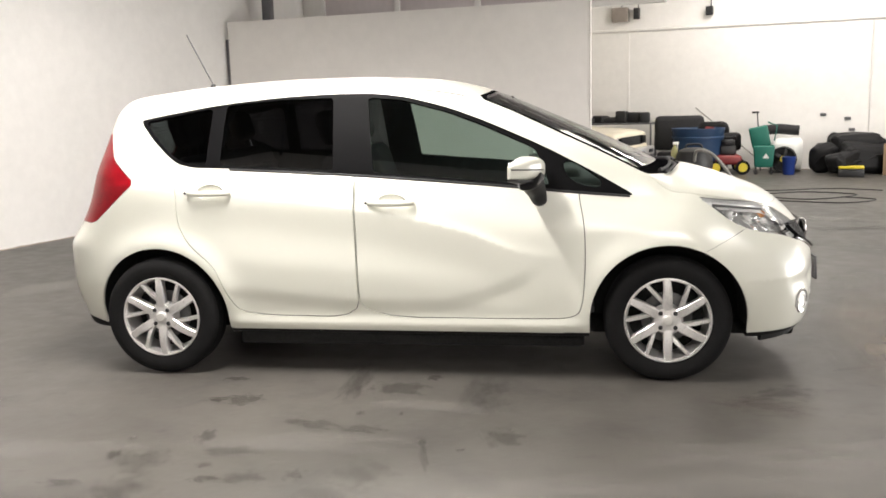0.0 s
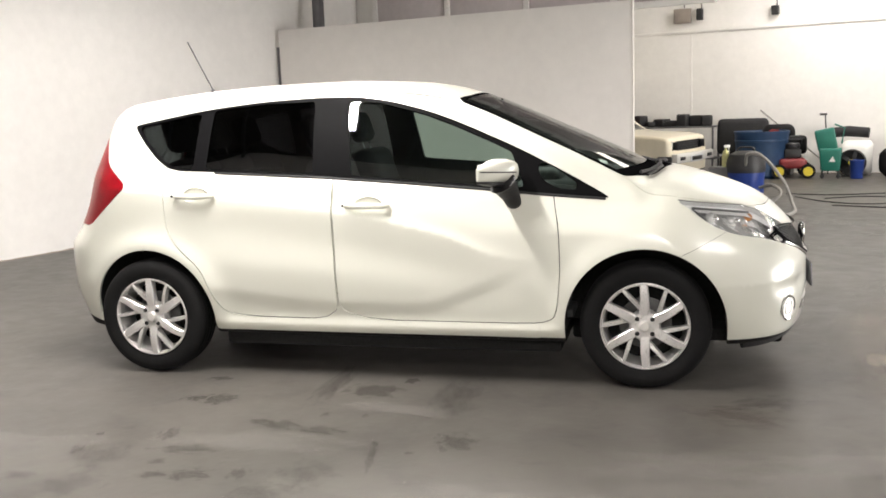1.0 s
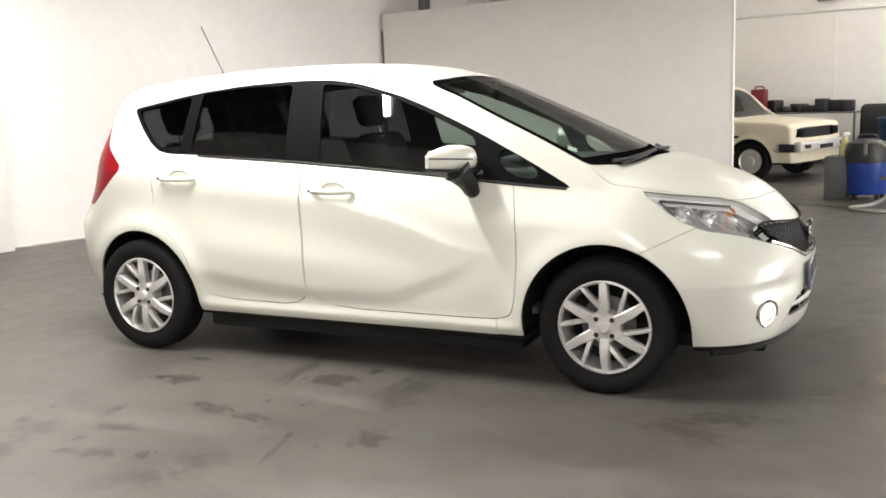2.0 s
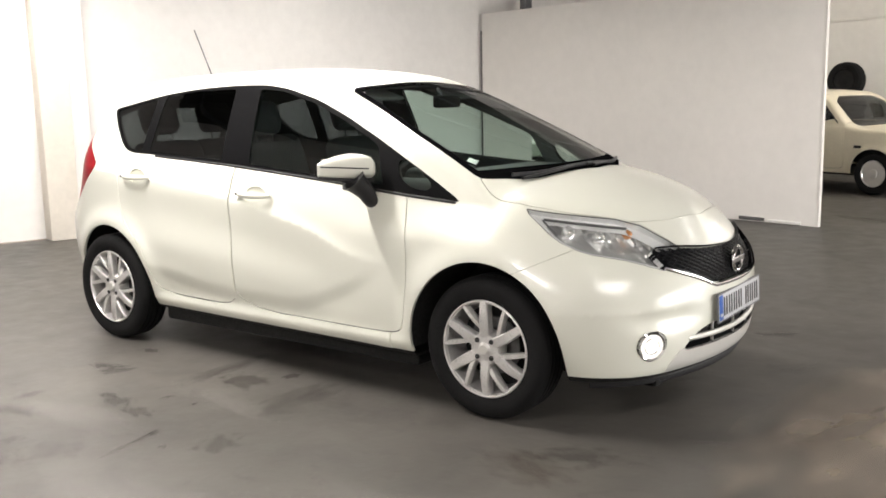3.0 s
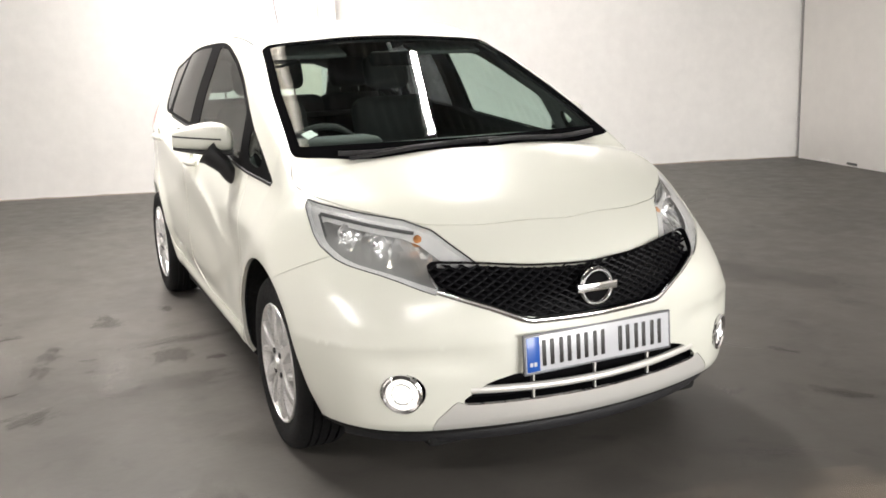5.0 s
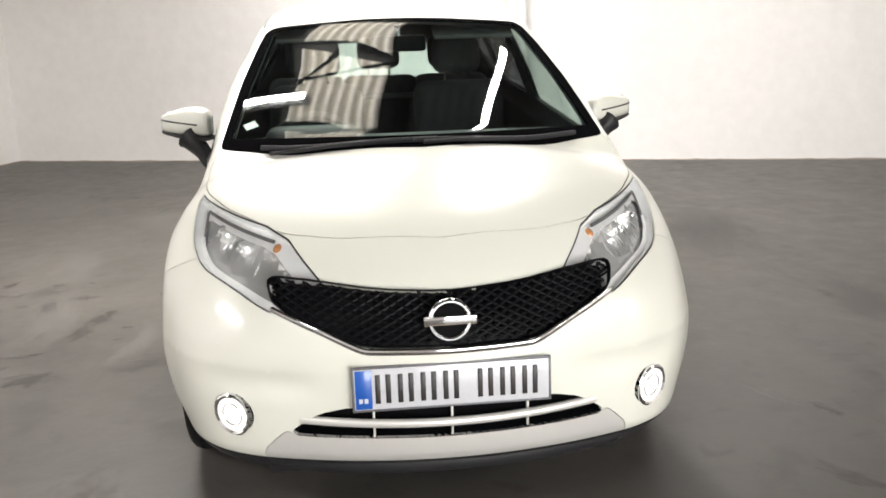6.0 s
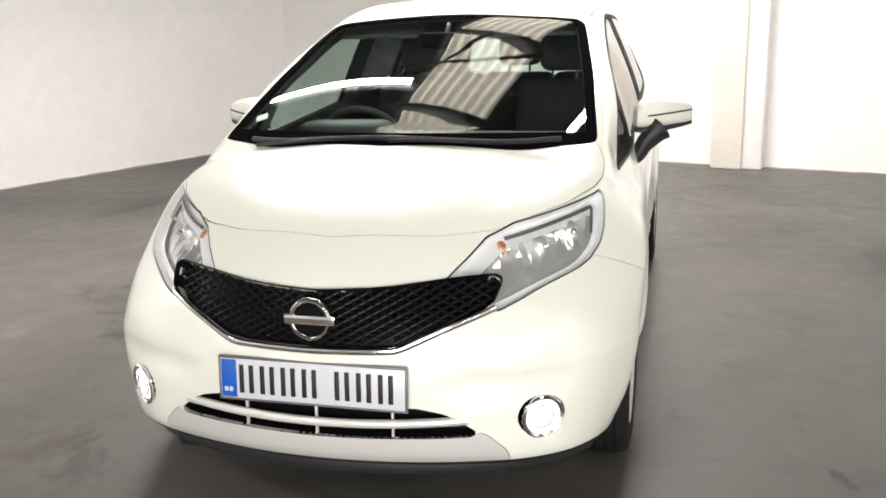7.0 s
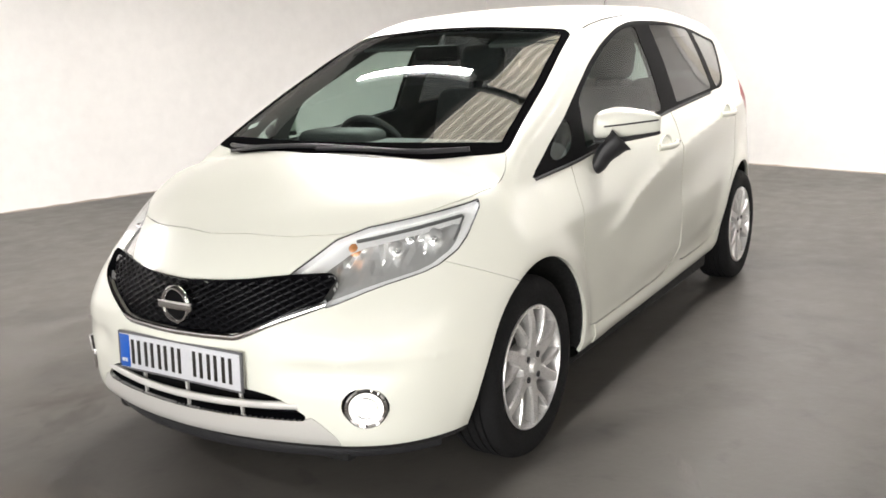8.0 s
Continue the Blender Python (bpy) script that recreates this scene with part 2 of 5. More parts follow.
def part(name, bm, material, parent=None, label="", smooth=True, m=None):
    """Links a bmesh as one mesh object under a thing or a part."""
    if m is not None:
        bmesh.ops.transform(bm, matrix=m, verts=bm.verts)
    bmesh.ops.recalc_face_normals(bm, faces=bm.faces)
    me = bpy.data.meshes.new(name)
    bm.to_mesh(me)
    bm.free()
    me.materials.append(material)
    if smooth:
        me.shade_smooth()
        me.set_sharp_from_angle(angle=radians(35))
    ob = new(name, me)
    if parent is not None:
        ob.parent = parent
    return tagged(ob, label)


def thing(name, label, category, m=None, group="", kind=""):
    ob = tagged(new(name), label, category, group, kind)
    ob.empty_display_size = 0.1
    if m is not None:
        ob.matrix_world = m
    return ob


def block(sx, sy, sz, bevel=0.01, at=(0, 0, 0), seg=2, m=None):
    """Rounded box, centred at 'at'."""
    bm = bmesh.new()
    bmesh.ops.create_cube(bm, size=1)
    bmesh.ops.scale(bm, vec=(sx, sy, sz), verts=bm.verts)
    if bevel:
        bmesh.ops.bevel(bm, geom=bm.edges[:], offset=min(bevel, 0.49 * min(sx, sy, sz)), segments=seg, affect="EDGES", profile=0.5)
    if m is not None:
        bmesh.ops.transform(bm, matrix=m, verts=bm.verts)
    bmesh.ops.translate(bm, vec=at, verts=bm.verts)
    return bm


def merged(*bms):
    """Joins bmeshes into one."""
    out = bmesh.new()
    for b in bms:
        me = bpy.data.meshes.new("tmp")
        b.to_mesh(me)
        b.free()
        out.from_mesh(me)
        bpy.data.meshes.remove(me)
    return out


def lathe(profile, n=48, axis="z", closed=False):
    """Turned solid: profile of (radius, height) round the axis."""
    bm = bmesh.new()
    rings = []
    for r, h in profile:
        ring = []
        for k in range(n):
            a = 2 * math.pi * k / n
            c, s = r * math.cos(a), r * math.sin(a)
            ring.append(bm.verts.new((c, s, h) if axis == "z" else (c, h, s)))
        rings.append(ring)
    pairs = list(zip(rings[:-1], rings[1:])) + ([(rings[-1], rings[0])] if closed else [])
    for a, b in pairs:
        for k in range(n):
            bm.faces.new((a[k], a[(k + 1) % n], b[(k + 1) % n], b[k]))
    if not closed:
        for ring in (rings[0], rings[-1]):
            bm.faces.new(ring)
    return bm


def sweep(path, rx, ry=None, n=10, closed=False, up=(0, 0, 1), taper=None):
    """Tube of elliptic section along points."""
    ry = rx if ry is None else ry
    pts = [Vector(p) for p in path]
    bm = bmesh.new()
    rings = []
    for i, p in enumerate(pts):
        a, b = (pts[i - 1], pts[(i + 1) % len(pts)]) if closed else (pts[max(i - 1, 0)], pts[min(i + 1, len(pts) - 1)])
        d = (b - a).normalized()
        u = Vector(up)
        if abs(d.dot(u)) > 0.98:
            u = Vector((0, 1, 0))
        s = d.cross(u).normalized()
        w = s.cross(d)
        k = 1.0 if taper is None else taper[i]
        rings.append([bm.verts.new(p + s * (rx * k * math.cos(2 * math.pi * j / n)) + w * (ry * k * math.sin(2 * math.pi * j / n))) for j in range(n)])
    for i in range(len(rings) if closed else len(rings) - 1):
        a, b = rings[i], rings[(i + 1) % len(rings)]
        for j in range(n):
            bm.faces.new((a[j], a[(j + 1) % n], b[(j + 1) % n], b[j]))
    if not closed:
        bm.faces.new(rings[0][::-1])
        bm.faces.new(rings[-1])
    return bm


def bend(points, n=8):
    """Smooth points (Catmull-Rom) through a few given ones."""
    p = [Vector(q) for q in points]
    p = [2 * p[0] - p[1]] + p + [2 * p[-1] - p[-2]]
    out = []
    for i in range(1, len(p) - 2):
        for k in range(n):
            t = k / n
            out.append(0.5 * (2 * p[i] + (p[i + 1] - p[i - 1]) * t + (2 * p[i - 1] - 5 * p[i] + 4 * p[i + 1] - p[i + 2]) * t * t + (3 * p[i] - p[i - 1] - 3 * p[i + 1] + p[i + 2]) * t ** 3))
    return out + [p[-2]]


def puffed(bm, amount, scale, seed=0.0):
    """Uneven, soft surface."""
    for v in bm.verts:
        v.co += Vector(noise.noise_vector(v.co * scale + Vector((seed, seed, seed)))) * amount
    return bm


# ---- the hall ----
def wall(name, a, b, z0, z1, thick, material, label, side=1):
    """Wall from a to b (hall coordinates of its visible face); thickness on its far side."""
    pa, pb = hall(*a), hall(*b)
    d = (pb - pa).normalized()
    n = Vector((-d.y, d.x, 0)) * side * thick
    bm = bmesh.new()
    base = [pa, pb, pb + n, pa + n]
    lo = [bm.verts.new((q.x, q.y, z0)) for q in base]
    hi = [bm.verts.new((q.x, q.y, z1)) for q in base]
    bm.faces.new(lo)
    bm.faces.new(hi)
    for i in range(4):
        bm.faces.new((lo[i], lo[(i + 1) % 4], hi[(i + 1) % 4], hi[i]))
    return tagged(part(name, bm, material, smooth=False), label, "wall", kind="structure")


bm = block(EAST - WEST + 0.6, NORTH - SOUTH + 0.6, 0.2, 0)
tagged(part("floor", bm, M_FLOOR, smooth=False, m=hall_pose((EAST + WEST) / 2, (NORTH + SOUTH) / 2, -0.1)), "worn grey concrete workshop floor with oil stains", "floor", kind="structure")

wall("wall_west", (WEST, SOUTH), (WEST, NORTH), 0, HIGH, 0.25, M_WALL, "bright white painted workshop wall")
wall("wall_south", (WEST, SOUTH), (EAST, SOUTH), 0, HIGH, 0.25, M_WALL, "cream white painted workshop wall", -1)
wall("wall_north", (WEST, NORTH), (EAST, NORTH), 0, 2.52, 0.3, M_WALL, "white painted far wall with a ledge on top")
wall("wall_north_upper", (WEST, NORTH + 0.12), (EAST, NORTH + 0.12), 2.52, HIGH, 0.2, M_WALL, "white painted upper part of the far wall")
# Unseen east end, set close for bounce light, with an added opening.
wall("wall_east_near", (EAST, SOUTH), (EAST, 2.3), 0, HIGH, 0.25, M_WALL, "white painted end wall beside the added opening, out of view", -1)
wall("wall_east_far", (EAST, 6.9), (EAST, NORTH), 0, HIGH, 0.25, M_WALL, "white painted end wall beside the added opening, out of view", -1)
wall("wall_east_lintel", (EAST, 2.3), (EAST, 6.9), 2.3, HIGH, 0.25, M_WALL, "white painted wall over the added opening, out of view", -1)
# Ledge of the far wall.
bm = block(EAST - WEST, 0.04, 0.05, 0.008)
tagged(part("trim_ledge", bm, M_WALL, m=hall_pose((EAST + WEST) / 2, NORTH - 0.01, 2.53)), "thin white ledge along the far wall", "trim", kind="structure")

# Rough cement fillet along the foot of the walls, with dust and flaked paint.
M_FILLET = shader("dirty_cement_fillet", (0.42, 0.37, 0.32), 0.9, vary=0.45, scale=2.5, bump=0.4, bump_scale=40)
rnd = random.Random(21)


def fillet(a, b, inward):
    pa, pb = hall(*a), hall(*b)
    n = int((pb - pa).length / 0.12)
    bm = bmesh.new()
    rows = []
    for k in range(n + 1):
        p = pa.lerp(pb, k / n)
        h, w = 0.008 + 0.010 * rnd.random() ** 3, 0.010 + 0.02 * rnd.random() ** 2
        q = p + inward * w
        rows.append([bm.verts.new((p.x, p.y, h)), bm.verts.new((p.x + inward.x * w * .5, p.y + inward.y * w * .5, h * .7)), bm.verts.new((q.x, q.y, 0.0005))])
    for r0, r1 in zip(rows[:-1], rows[1:]):
        for j in (0, 1):
            bm.faces.new((r0[j], r0[j + 1], r1[j + 1], r1[j]))
    return tagged(part("baseboard_fillet", bm, M_FILLET), "dirty rough cement edge at the foot of the wall", "baseboard", kind="structure")


fillet((WEST, SOUTH), (EAST, SOUTH), ACROSS)
fillet((WEST, SOUTH), (WEST, PARTITION), ALONG)
fillet((WEST, NORTH), (EAST, NORTH), -ACROSS)

# Partition of boards, lower than the roof.
PART_LEFT, PART_RIGHT, PART_TOP = WEST + 0.075, -0.69, 2.47
PART_LEAN = (PARTITION - 5.47) / (PART_RIGHT - PART_LEFT)


def part_pose(u, out=0.0, z=0.0):
    """Pose on the partition's face at u along the hall; out: towards the car."""
    v = PARTITION - (PART_RIGHT - u) * PART_LEAN
    return hall_pose(u, v, z, math.degrees(math.atan(PART_LEAN))) @ pose(0, -out, 0)


partition = thing("partition_wall", "grey white painted board partition with a chipped base", "wall", kind="structure")
part("board", block((PART_RIGHT - PART_LEFT) * math.hypot(1, PART_LEAN), 0.04, PART_TOP, 0.002), M_PANEL, partition, m=part_pose((PART_LEFT + PART_RIGHT) / 2, -0.02, PART_TOP / 2))
part("end_post", block(0.02, 0.046, PART_TOP + 0.01, 0.004), M_PANEL, partition, "white painted end post", m=part_pose(PART_RIGHT + 0.011, -0.02, PART_TOP / 2 + 0.005))
# Dark strip added where the gap to the wall is only in shade.
part("shaded_gap_strip", block(0.06, 0.05, 2.25, 0.004), M_STEEL, partition, "dark strip standing in for the shaded gap to the wall", m=part_pose(WEST + 0.038, -0.06, 1.125))
rnd = random.Random(4)
for k in range(9):
    w = rnd.uniform(0.12, 0.4)
    u = PART_LEFT + 0.6 + k * 0.5 + rnd.uniform(-0.1, 0.1)
    part("chipped_skirting", block(w, 0.016, rnd.uniform(0.015, 0.04), 0.003), M_GREY_PLASTIC if k % 2 else M_WALL, partition, m=part_pose(u, 0.008, 0.02 + 0.01 * (k % 2)))

# Dark gap and steel post where the partition meets the west wall.
tagged(part("steel_post", block(0.12, 0.12, HIGH, 0.01), M_STEEL, m=hall_pose(PART_LEFT + 0.25, PARTITION + 0.3, HIGH / 2)), "grey steel post behind the partition corner", "post", kind="structure")
# Pale upper glazing band behind the partition.
band = thing("upper_glazing", "pale lilac glazed band high behind the partition", "window", kind="structure")
for k in range(4):
    part("pane", block(1.15, 0.03, 1.5, 0.005), M_UPPER, band, m=hall_pose(-4.6 + k * 1.25, PARTITION + 1.6, 3.35))
    part("mullion", block(0.08, 0.08, 1.5, 0.005), M_WALL, band, m=hall_pose(-5.22 + k * 1.25, PARTITION + 1.6, 3.35))
part("sill", block(5.2, 0.12, 0.08, 0.01), M_WALL, band, m=hall_pose(-2.75, PARTITION + 1.6, 2.56))
wall("wall_behind_partition", (WEST, PARTITION + 1.68), (-0.2, PARTITION + 1.68), 2.6, HIGH, 0.1, M_WALL, "white upper wall behind the partition")

# Pillar and conduit on the west wall.
pillar = thing("pillar", "cream and white boxed pillar against the wall", "pillar", kind="structure")
part("pillar_face", block(0.22, 0.30, HIGH, 0.015), M_PILLAR, pillar, m=hall_pose(WEST + 0.10, -0.19, HIGH / 2))
part("pillar_boxing", block(0.16, 0.20, HIGH, 0.015), M_WALL, pillar, m=hall_pose(WEST + 0.085, 0.045, HIGH / 2))

# Roof: corrugated sheets with a translucent strip and light steel rafters.
def corrugated(u0, u1, v0, v1, z, pitch=0.15, depth=0.04):
    bm = bmesh.new()
    n = int((v1 - v0) / pitch * 6)
    rows = []
    for k in range(n + 1):
        v = v0 + (v1 - v0) * k / n
        h = z + depth * math.sin(2 * math.pi * v / pitch)
        rows.append([bm.verts.new(hall(u0, v, h)), bm.verts.new(hall(u1, v, h))])
    for a, b in zip(rows[:-1], rows[1:]):
        bm.faces.new((a[0], a[1], b[1], b[0]))
    return bm


# The glowing strip from 8.8 to 10.0 is an added source, out of view.
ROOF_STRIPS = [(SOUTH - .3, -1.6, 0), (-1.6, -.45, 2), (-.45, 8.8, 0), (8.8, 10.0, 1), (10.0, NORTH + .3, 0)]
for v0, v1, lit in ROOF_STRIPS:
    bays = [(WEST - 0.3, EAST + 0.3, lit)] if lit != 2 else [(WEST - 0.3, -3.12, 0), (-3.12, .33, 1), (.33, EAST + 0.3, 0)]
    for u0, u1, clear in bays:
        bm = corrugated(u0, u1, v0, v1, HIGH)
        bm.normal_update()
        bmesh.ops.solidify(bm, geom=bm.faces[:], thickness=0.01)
        tagged(part("ceiling_rooflight" if clear else "ceiling_sheet", bm, M_ROOFLIGHT if clear else M_ROOF), "translucent corrugated roof light with light and dark bands painted in its glow" if clear else "brown corrugated roof sheeting", "ceiling", kind="structure")
for u in (-4.27, -3.12, -1.97, -.82, .33, 1.48, 2.63, 3.78, 4.93, 6.08):
    tagged(part("purlin", block(0.06, NORTH - SOUTH, 0.10, 0.008), M_STEEL, m=hall_pose(u, (NORTH + SOUTH) / 2, HIGH - 0.13)), "slim grey steel roof beam", "beam", kind="structure", group="roof beams")

for path in ([(-1.36, -2.3, 4.44), (-1.42, -1.85, 4.38), (-1.52, -1.13, 4.34), (-1.70, -.68, 4.36), (-1.97, -.25, 4.44)], [(-1.97, -.95, 4.44), (-1.72, -1.18, 4.36), (-1.35, -1.5, 4.34), (-1.03, -1.75, 4.38), (-.82, -1.95, 4.44)]):
    tagged(part("roof_cable", sweep(bend([hall(*q) for q in path], 5), .018, n=8), M_SATIN), "dark cable sagging between roof beams", "cable", group="roof cables")
# Fittings; all but the first two belong to added fill lamps.
for u, v, z, turn, size, watts in BATTENS_AND_FILL:
    lampfit = thing("fluorescent_lamp", "white fluorescent batten lamp hanging from the roof, lit; most added as fill", "lamp", hall_pose(u, v, z, turn), "fluorescent lamps")
    part("housing", block(size + 0.06, 0.07, 0.05, 0.008), M_FITTING, lampfit, m=pose(0, 0, 0.03))
    part("tube", sweep([(-size / 2, 0, -0.03), (size / 2, 0, -0.03)], 0.014, n=12), M_TUBE, lampfit, "lit white tube")
    for s in (-1, 1):
        part("end_cap", block(0.03, 0.04, 0.055, 0.005), M_FITTING, lampfit, m=pose(s * (size / 2 + 0.01), 0, -0.02))
        part("hanger", sweep([(s * size * 0.35, 0, 0.05), (s * size * 0.35, 0, HIGH - z - 0.02)], 0.004, n=6), M_STEEL, lampfit)


# ---- shape of the hatchback ----
def curve(knots):
    """Smooth curve through (a, b) knots (monotone cubic), constant slope outside."""
    a = np.array([k[0] for k in knots], float)
    b = np.array([k[1] for k in knots], float)
    d = np.diff(b) / np.diff(a)
    m = np.empty(len(a))
    m[0], m[-1] = d[0], d[-1]
    m[1:-1] = np.where(d[:-1] * d[1:] > 0, 2 * d[:-1] * d[1:] / (d[:-1] + d[1:] + 1e-12), 0)

    def f(x):
        x = np.asarray(x, float)
        i = np.clip(np.searchsorted(a, x) - 1, 0, len(a) - 2)
        h = a[i + 1] - a[i]
        t = np.clip((x - a[i]) / h, 0, 1)
        y = ((1 + 2 * t) * (1 - t) ** 2 * b[i] + t * (1 - t) ** 2 * h * m[i]
             + t * t * (3 - 2 * t) * b[i + 1] + t * t * (t - 1) * h * m[i + 1])
        return y + np.minimum(x - a[0], 0) * m[0] + np.maximum(x - a[-1], 0) * m[-1]
    return f


def ease(t):
    t = np.clip(t, 0, 1)
    return t * t * (3 - 2 * t)


def softmax(a, b, k):
    h = np.maximum(k - np.abs(a - b), 0) / k
    return np.maximum(a, b) + h * h * k / 4


half_width = curve([(-2.1, .66), (-1.8, .71), (-1.5, .76), (-1.2, .788), (-.6, .803), (.3, .81), (.9, .81), (1.4, .816), (1.7, .802), (1.95, .757), (2.2, .64)])
belt_line = curve([(-1.7, 1.12), (-1.0, 1.085), (-.25, 1.04), (.53, .985), (1.13, .925), (1.5, .89), (2.0, .80)])
tumble = curve([(-.9, -.07), (-.75, -.035), (-.6, -.008), (-.45, 0), (-.2, 0), (-.08, -.008), (0, -.028), (.1, -.061), (.2, -.10), (.3, -.145), (.4, -.193), (.5, -.262)])
upper_crease = curve([(-1.6, 1.0), (-.86, .94), (-.2, .86), (.31, .75), (.61, .64), (1.0, .60), (1.6, .62)])
lower_crease = curve([(-1.2, .52), (-.94, .48), (-.22, .405), (.19, .41), (.47, .49), (.70, .60), (.89, .74)])
roof_raw = curve([(-2.0, 1.37), (-1.8, 1.42), (-1.5, 1.468), (-1.1, 1.51), (-.7, 1.53), (-.4, 1.533), (0, 1.518), (.22, 1.49), (.40, 1.44), (.7, 1.315), (1.0, 1.183), (1.25, 1.066), (1.335, 1.027), (1.40, 1.022), (1.5, 1.003), (1.7, .94), (1.88, .865), (2.0, .79), (2.1, .69)])
camber_raw = curve([(-2, .12), (.1, .10), (.45, .16), (1.2, .17), (1.5, .20), (2.0, .24)])


def softened(f, h):
    """The curve averaged over a short stretch, so that its bends change gently."""
    return lambda x: sum(w * f(np.asarray(x, float) + h * k) for k, w in ((-2, .1), (-1, .24), (0, .32), (1, .24), (2, .1)))


camber = softened(camber_raw, .09)


def roof_line(x):
    return softened(roof_raw, .05 - .04 * ease((np.asarray(x, float) - 1.08) / .16) * (1 - ease((np.asarray(x, float) - 1.36) / .2)))(x)


nose_line = curve([(.10, 1.98), (.2, 2.04), (.27, 2.088), (.34, 2.099), (.45, 2.107), (.55, 2.105), (.62, 2.090), (.70, 2.048), (.80, 1.978), (.90, 1.90), (1.1, 1.72)])
tail_line = curve([(.15, -1.86), (.3, -1.92), (.5, -1.97), (.66, -1.97), (.78, -1.90), (.9, -1.84), (1.05, -1.79), (1.2, -1.72), (1.36, -1.66), (1.46, -1.62)])
WHEEL_X, WHEEL_Z, ARCH = 1.3, .308, .376


def side_width(x, z):
    zb = belt_line(x)
    w = half_width(x) + tumble(z - zb) * (1 + .45 * ease((-.6 - x) / 1.0) * ease((z - zb + .1) / .2))
    zu = upper_crease(x)
    t = (z - zu) / np.maximum(zb - zu, .05)
    fade = ease((x + 1.75) / .5) * (1 - ease((x - .35) / .55))
    w = w - .046 * fade * np.minimum(np.where(t > 0, np.sqrt(np.maximum(t, 0) ** 2 + .0016) - .04, 0), .9)
    under = (zu - z) / .17
    w = w - .007 * ease((x + 1.3) / .6) * (1 - ease((x - .25) / .5)) * ease(under) * (1 - ease((under - 1) / 1.1))
    rise = np.maximum(t, 0) * np.maximum(zb - zu, .05) / .05
    w = w - .0045 * fade * rise ** 2 * np.exp(2 - 2 * rise)
    w = w - .04 * ease((.48 - z) / .25) * ease((x - 1.4) / .3)
    zl = lower_crease(x)
    d = zl - z
    fade = ease((x + 1.05) / .25) * (1 - ease((x - .5) / .3))
    w = w - fade * .0085 * ease((d + .014) / .09) * (1 - .5 * ease((d - .06) / .14))
    w = w - .064 * np.clip((x - .35) / .77, 0, 1) ** 1.3 * (1 - ease((x - 1.3) / .28)) * ease((z - .74) / .18)
    w = w + .016 * np.exp(-((z - .272) / .036) ** 2) * ease((x + 1.0) / .15) * (1 - ease((x - .85) / .15))
    for wx in (-WHEEL_X, WHEEL_X):
        r = np.hypot(x - wx, z - WHEEL_Z)
        w = w + .022 * np.exp(-((r - ARCH) / .075) ** 2) * ease((z - .2) / .15)
    return w


def body(x, y, z):
    """Negative inside the car's painted shell."""
    s = np.sqrt(y * y + 1e-6)
    side = (s - side_width(x, z)) * .97
    k = .36 + 1.0 * np.maximum(z - .5, 0)
    scoop = .017 * ease((s - .30) / .16) * (1 - ease((s - .60) / .14)) * np.exp(-((z - .468) / .045) ** 2)
    front = (x - (nose_line(z) - k * s * s - 1.3 * np.maximum(s - .5, 0) ** 2 - scoop)) * .85
    top = (z - (roof_line(x) - camber(x) * s * s)) * .93
    rear = ((tail_line(z) + .22 * s * s + 1.2 * np.maximum(s - .5, 0) ** 2) - x) * .9
    f = softmax(side, front, .10)
    f = softmax(f, rear, .10)
    f = softmax(f, top, .075 - .035 * ease((x - .42) / .2) * (1 - ease((x - 1.15) / .2)))
    return softmax(f, .215 - z, .03)


def shoot(start, way, reach=3.0, step=0.01):
    """First point of the shell along a way from outside."""
    a = np.asarray(start, float)
    d = np.asarray(way, float)
    k = np.arange(0, reach, step)
    p = a + k[:, None] * d
    i = int(np.argmax(body(p[:, 0], p[:, 1], p[:, 2]) < 0))
    lo, hi = k[max(i - 1, 0)], k[i]
    for _ in range(20):
        mid = (lo + hi) / 2
        if body(*(a + mid * d)) < 0:
            hi = mid
        else:
            lo = mid
    return a + hi * d


def front_at(y, z):
    return shoot((2.5, y, z), (-1, 0, 0))


def side_at(x, z, s=-1):
    return shoot((x, 1.2 * s, z), (0, -s, 0))


def top_at(x, y):
    return shoot((x, y, 1.9), (0, 0, -1))


def gradient(f, p, h=1e-3):
    g = np.stack([f(p[:, 0] + (k == 0) * h, p[:, 1] + (k == 1) * h, p[:, 2] + (k == 2) * h)
                  - f(p[:, 0] - (k == 0) * h, p[:, 1] - (k == 1) * h, p[:, 2] - (k == 2) * h) for k in range(3)], 1) / (2 * h)
    return g


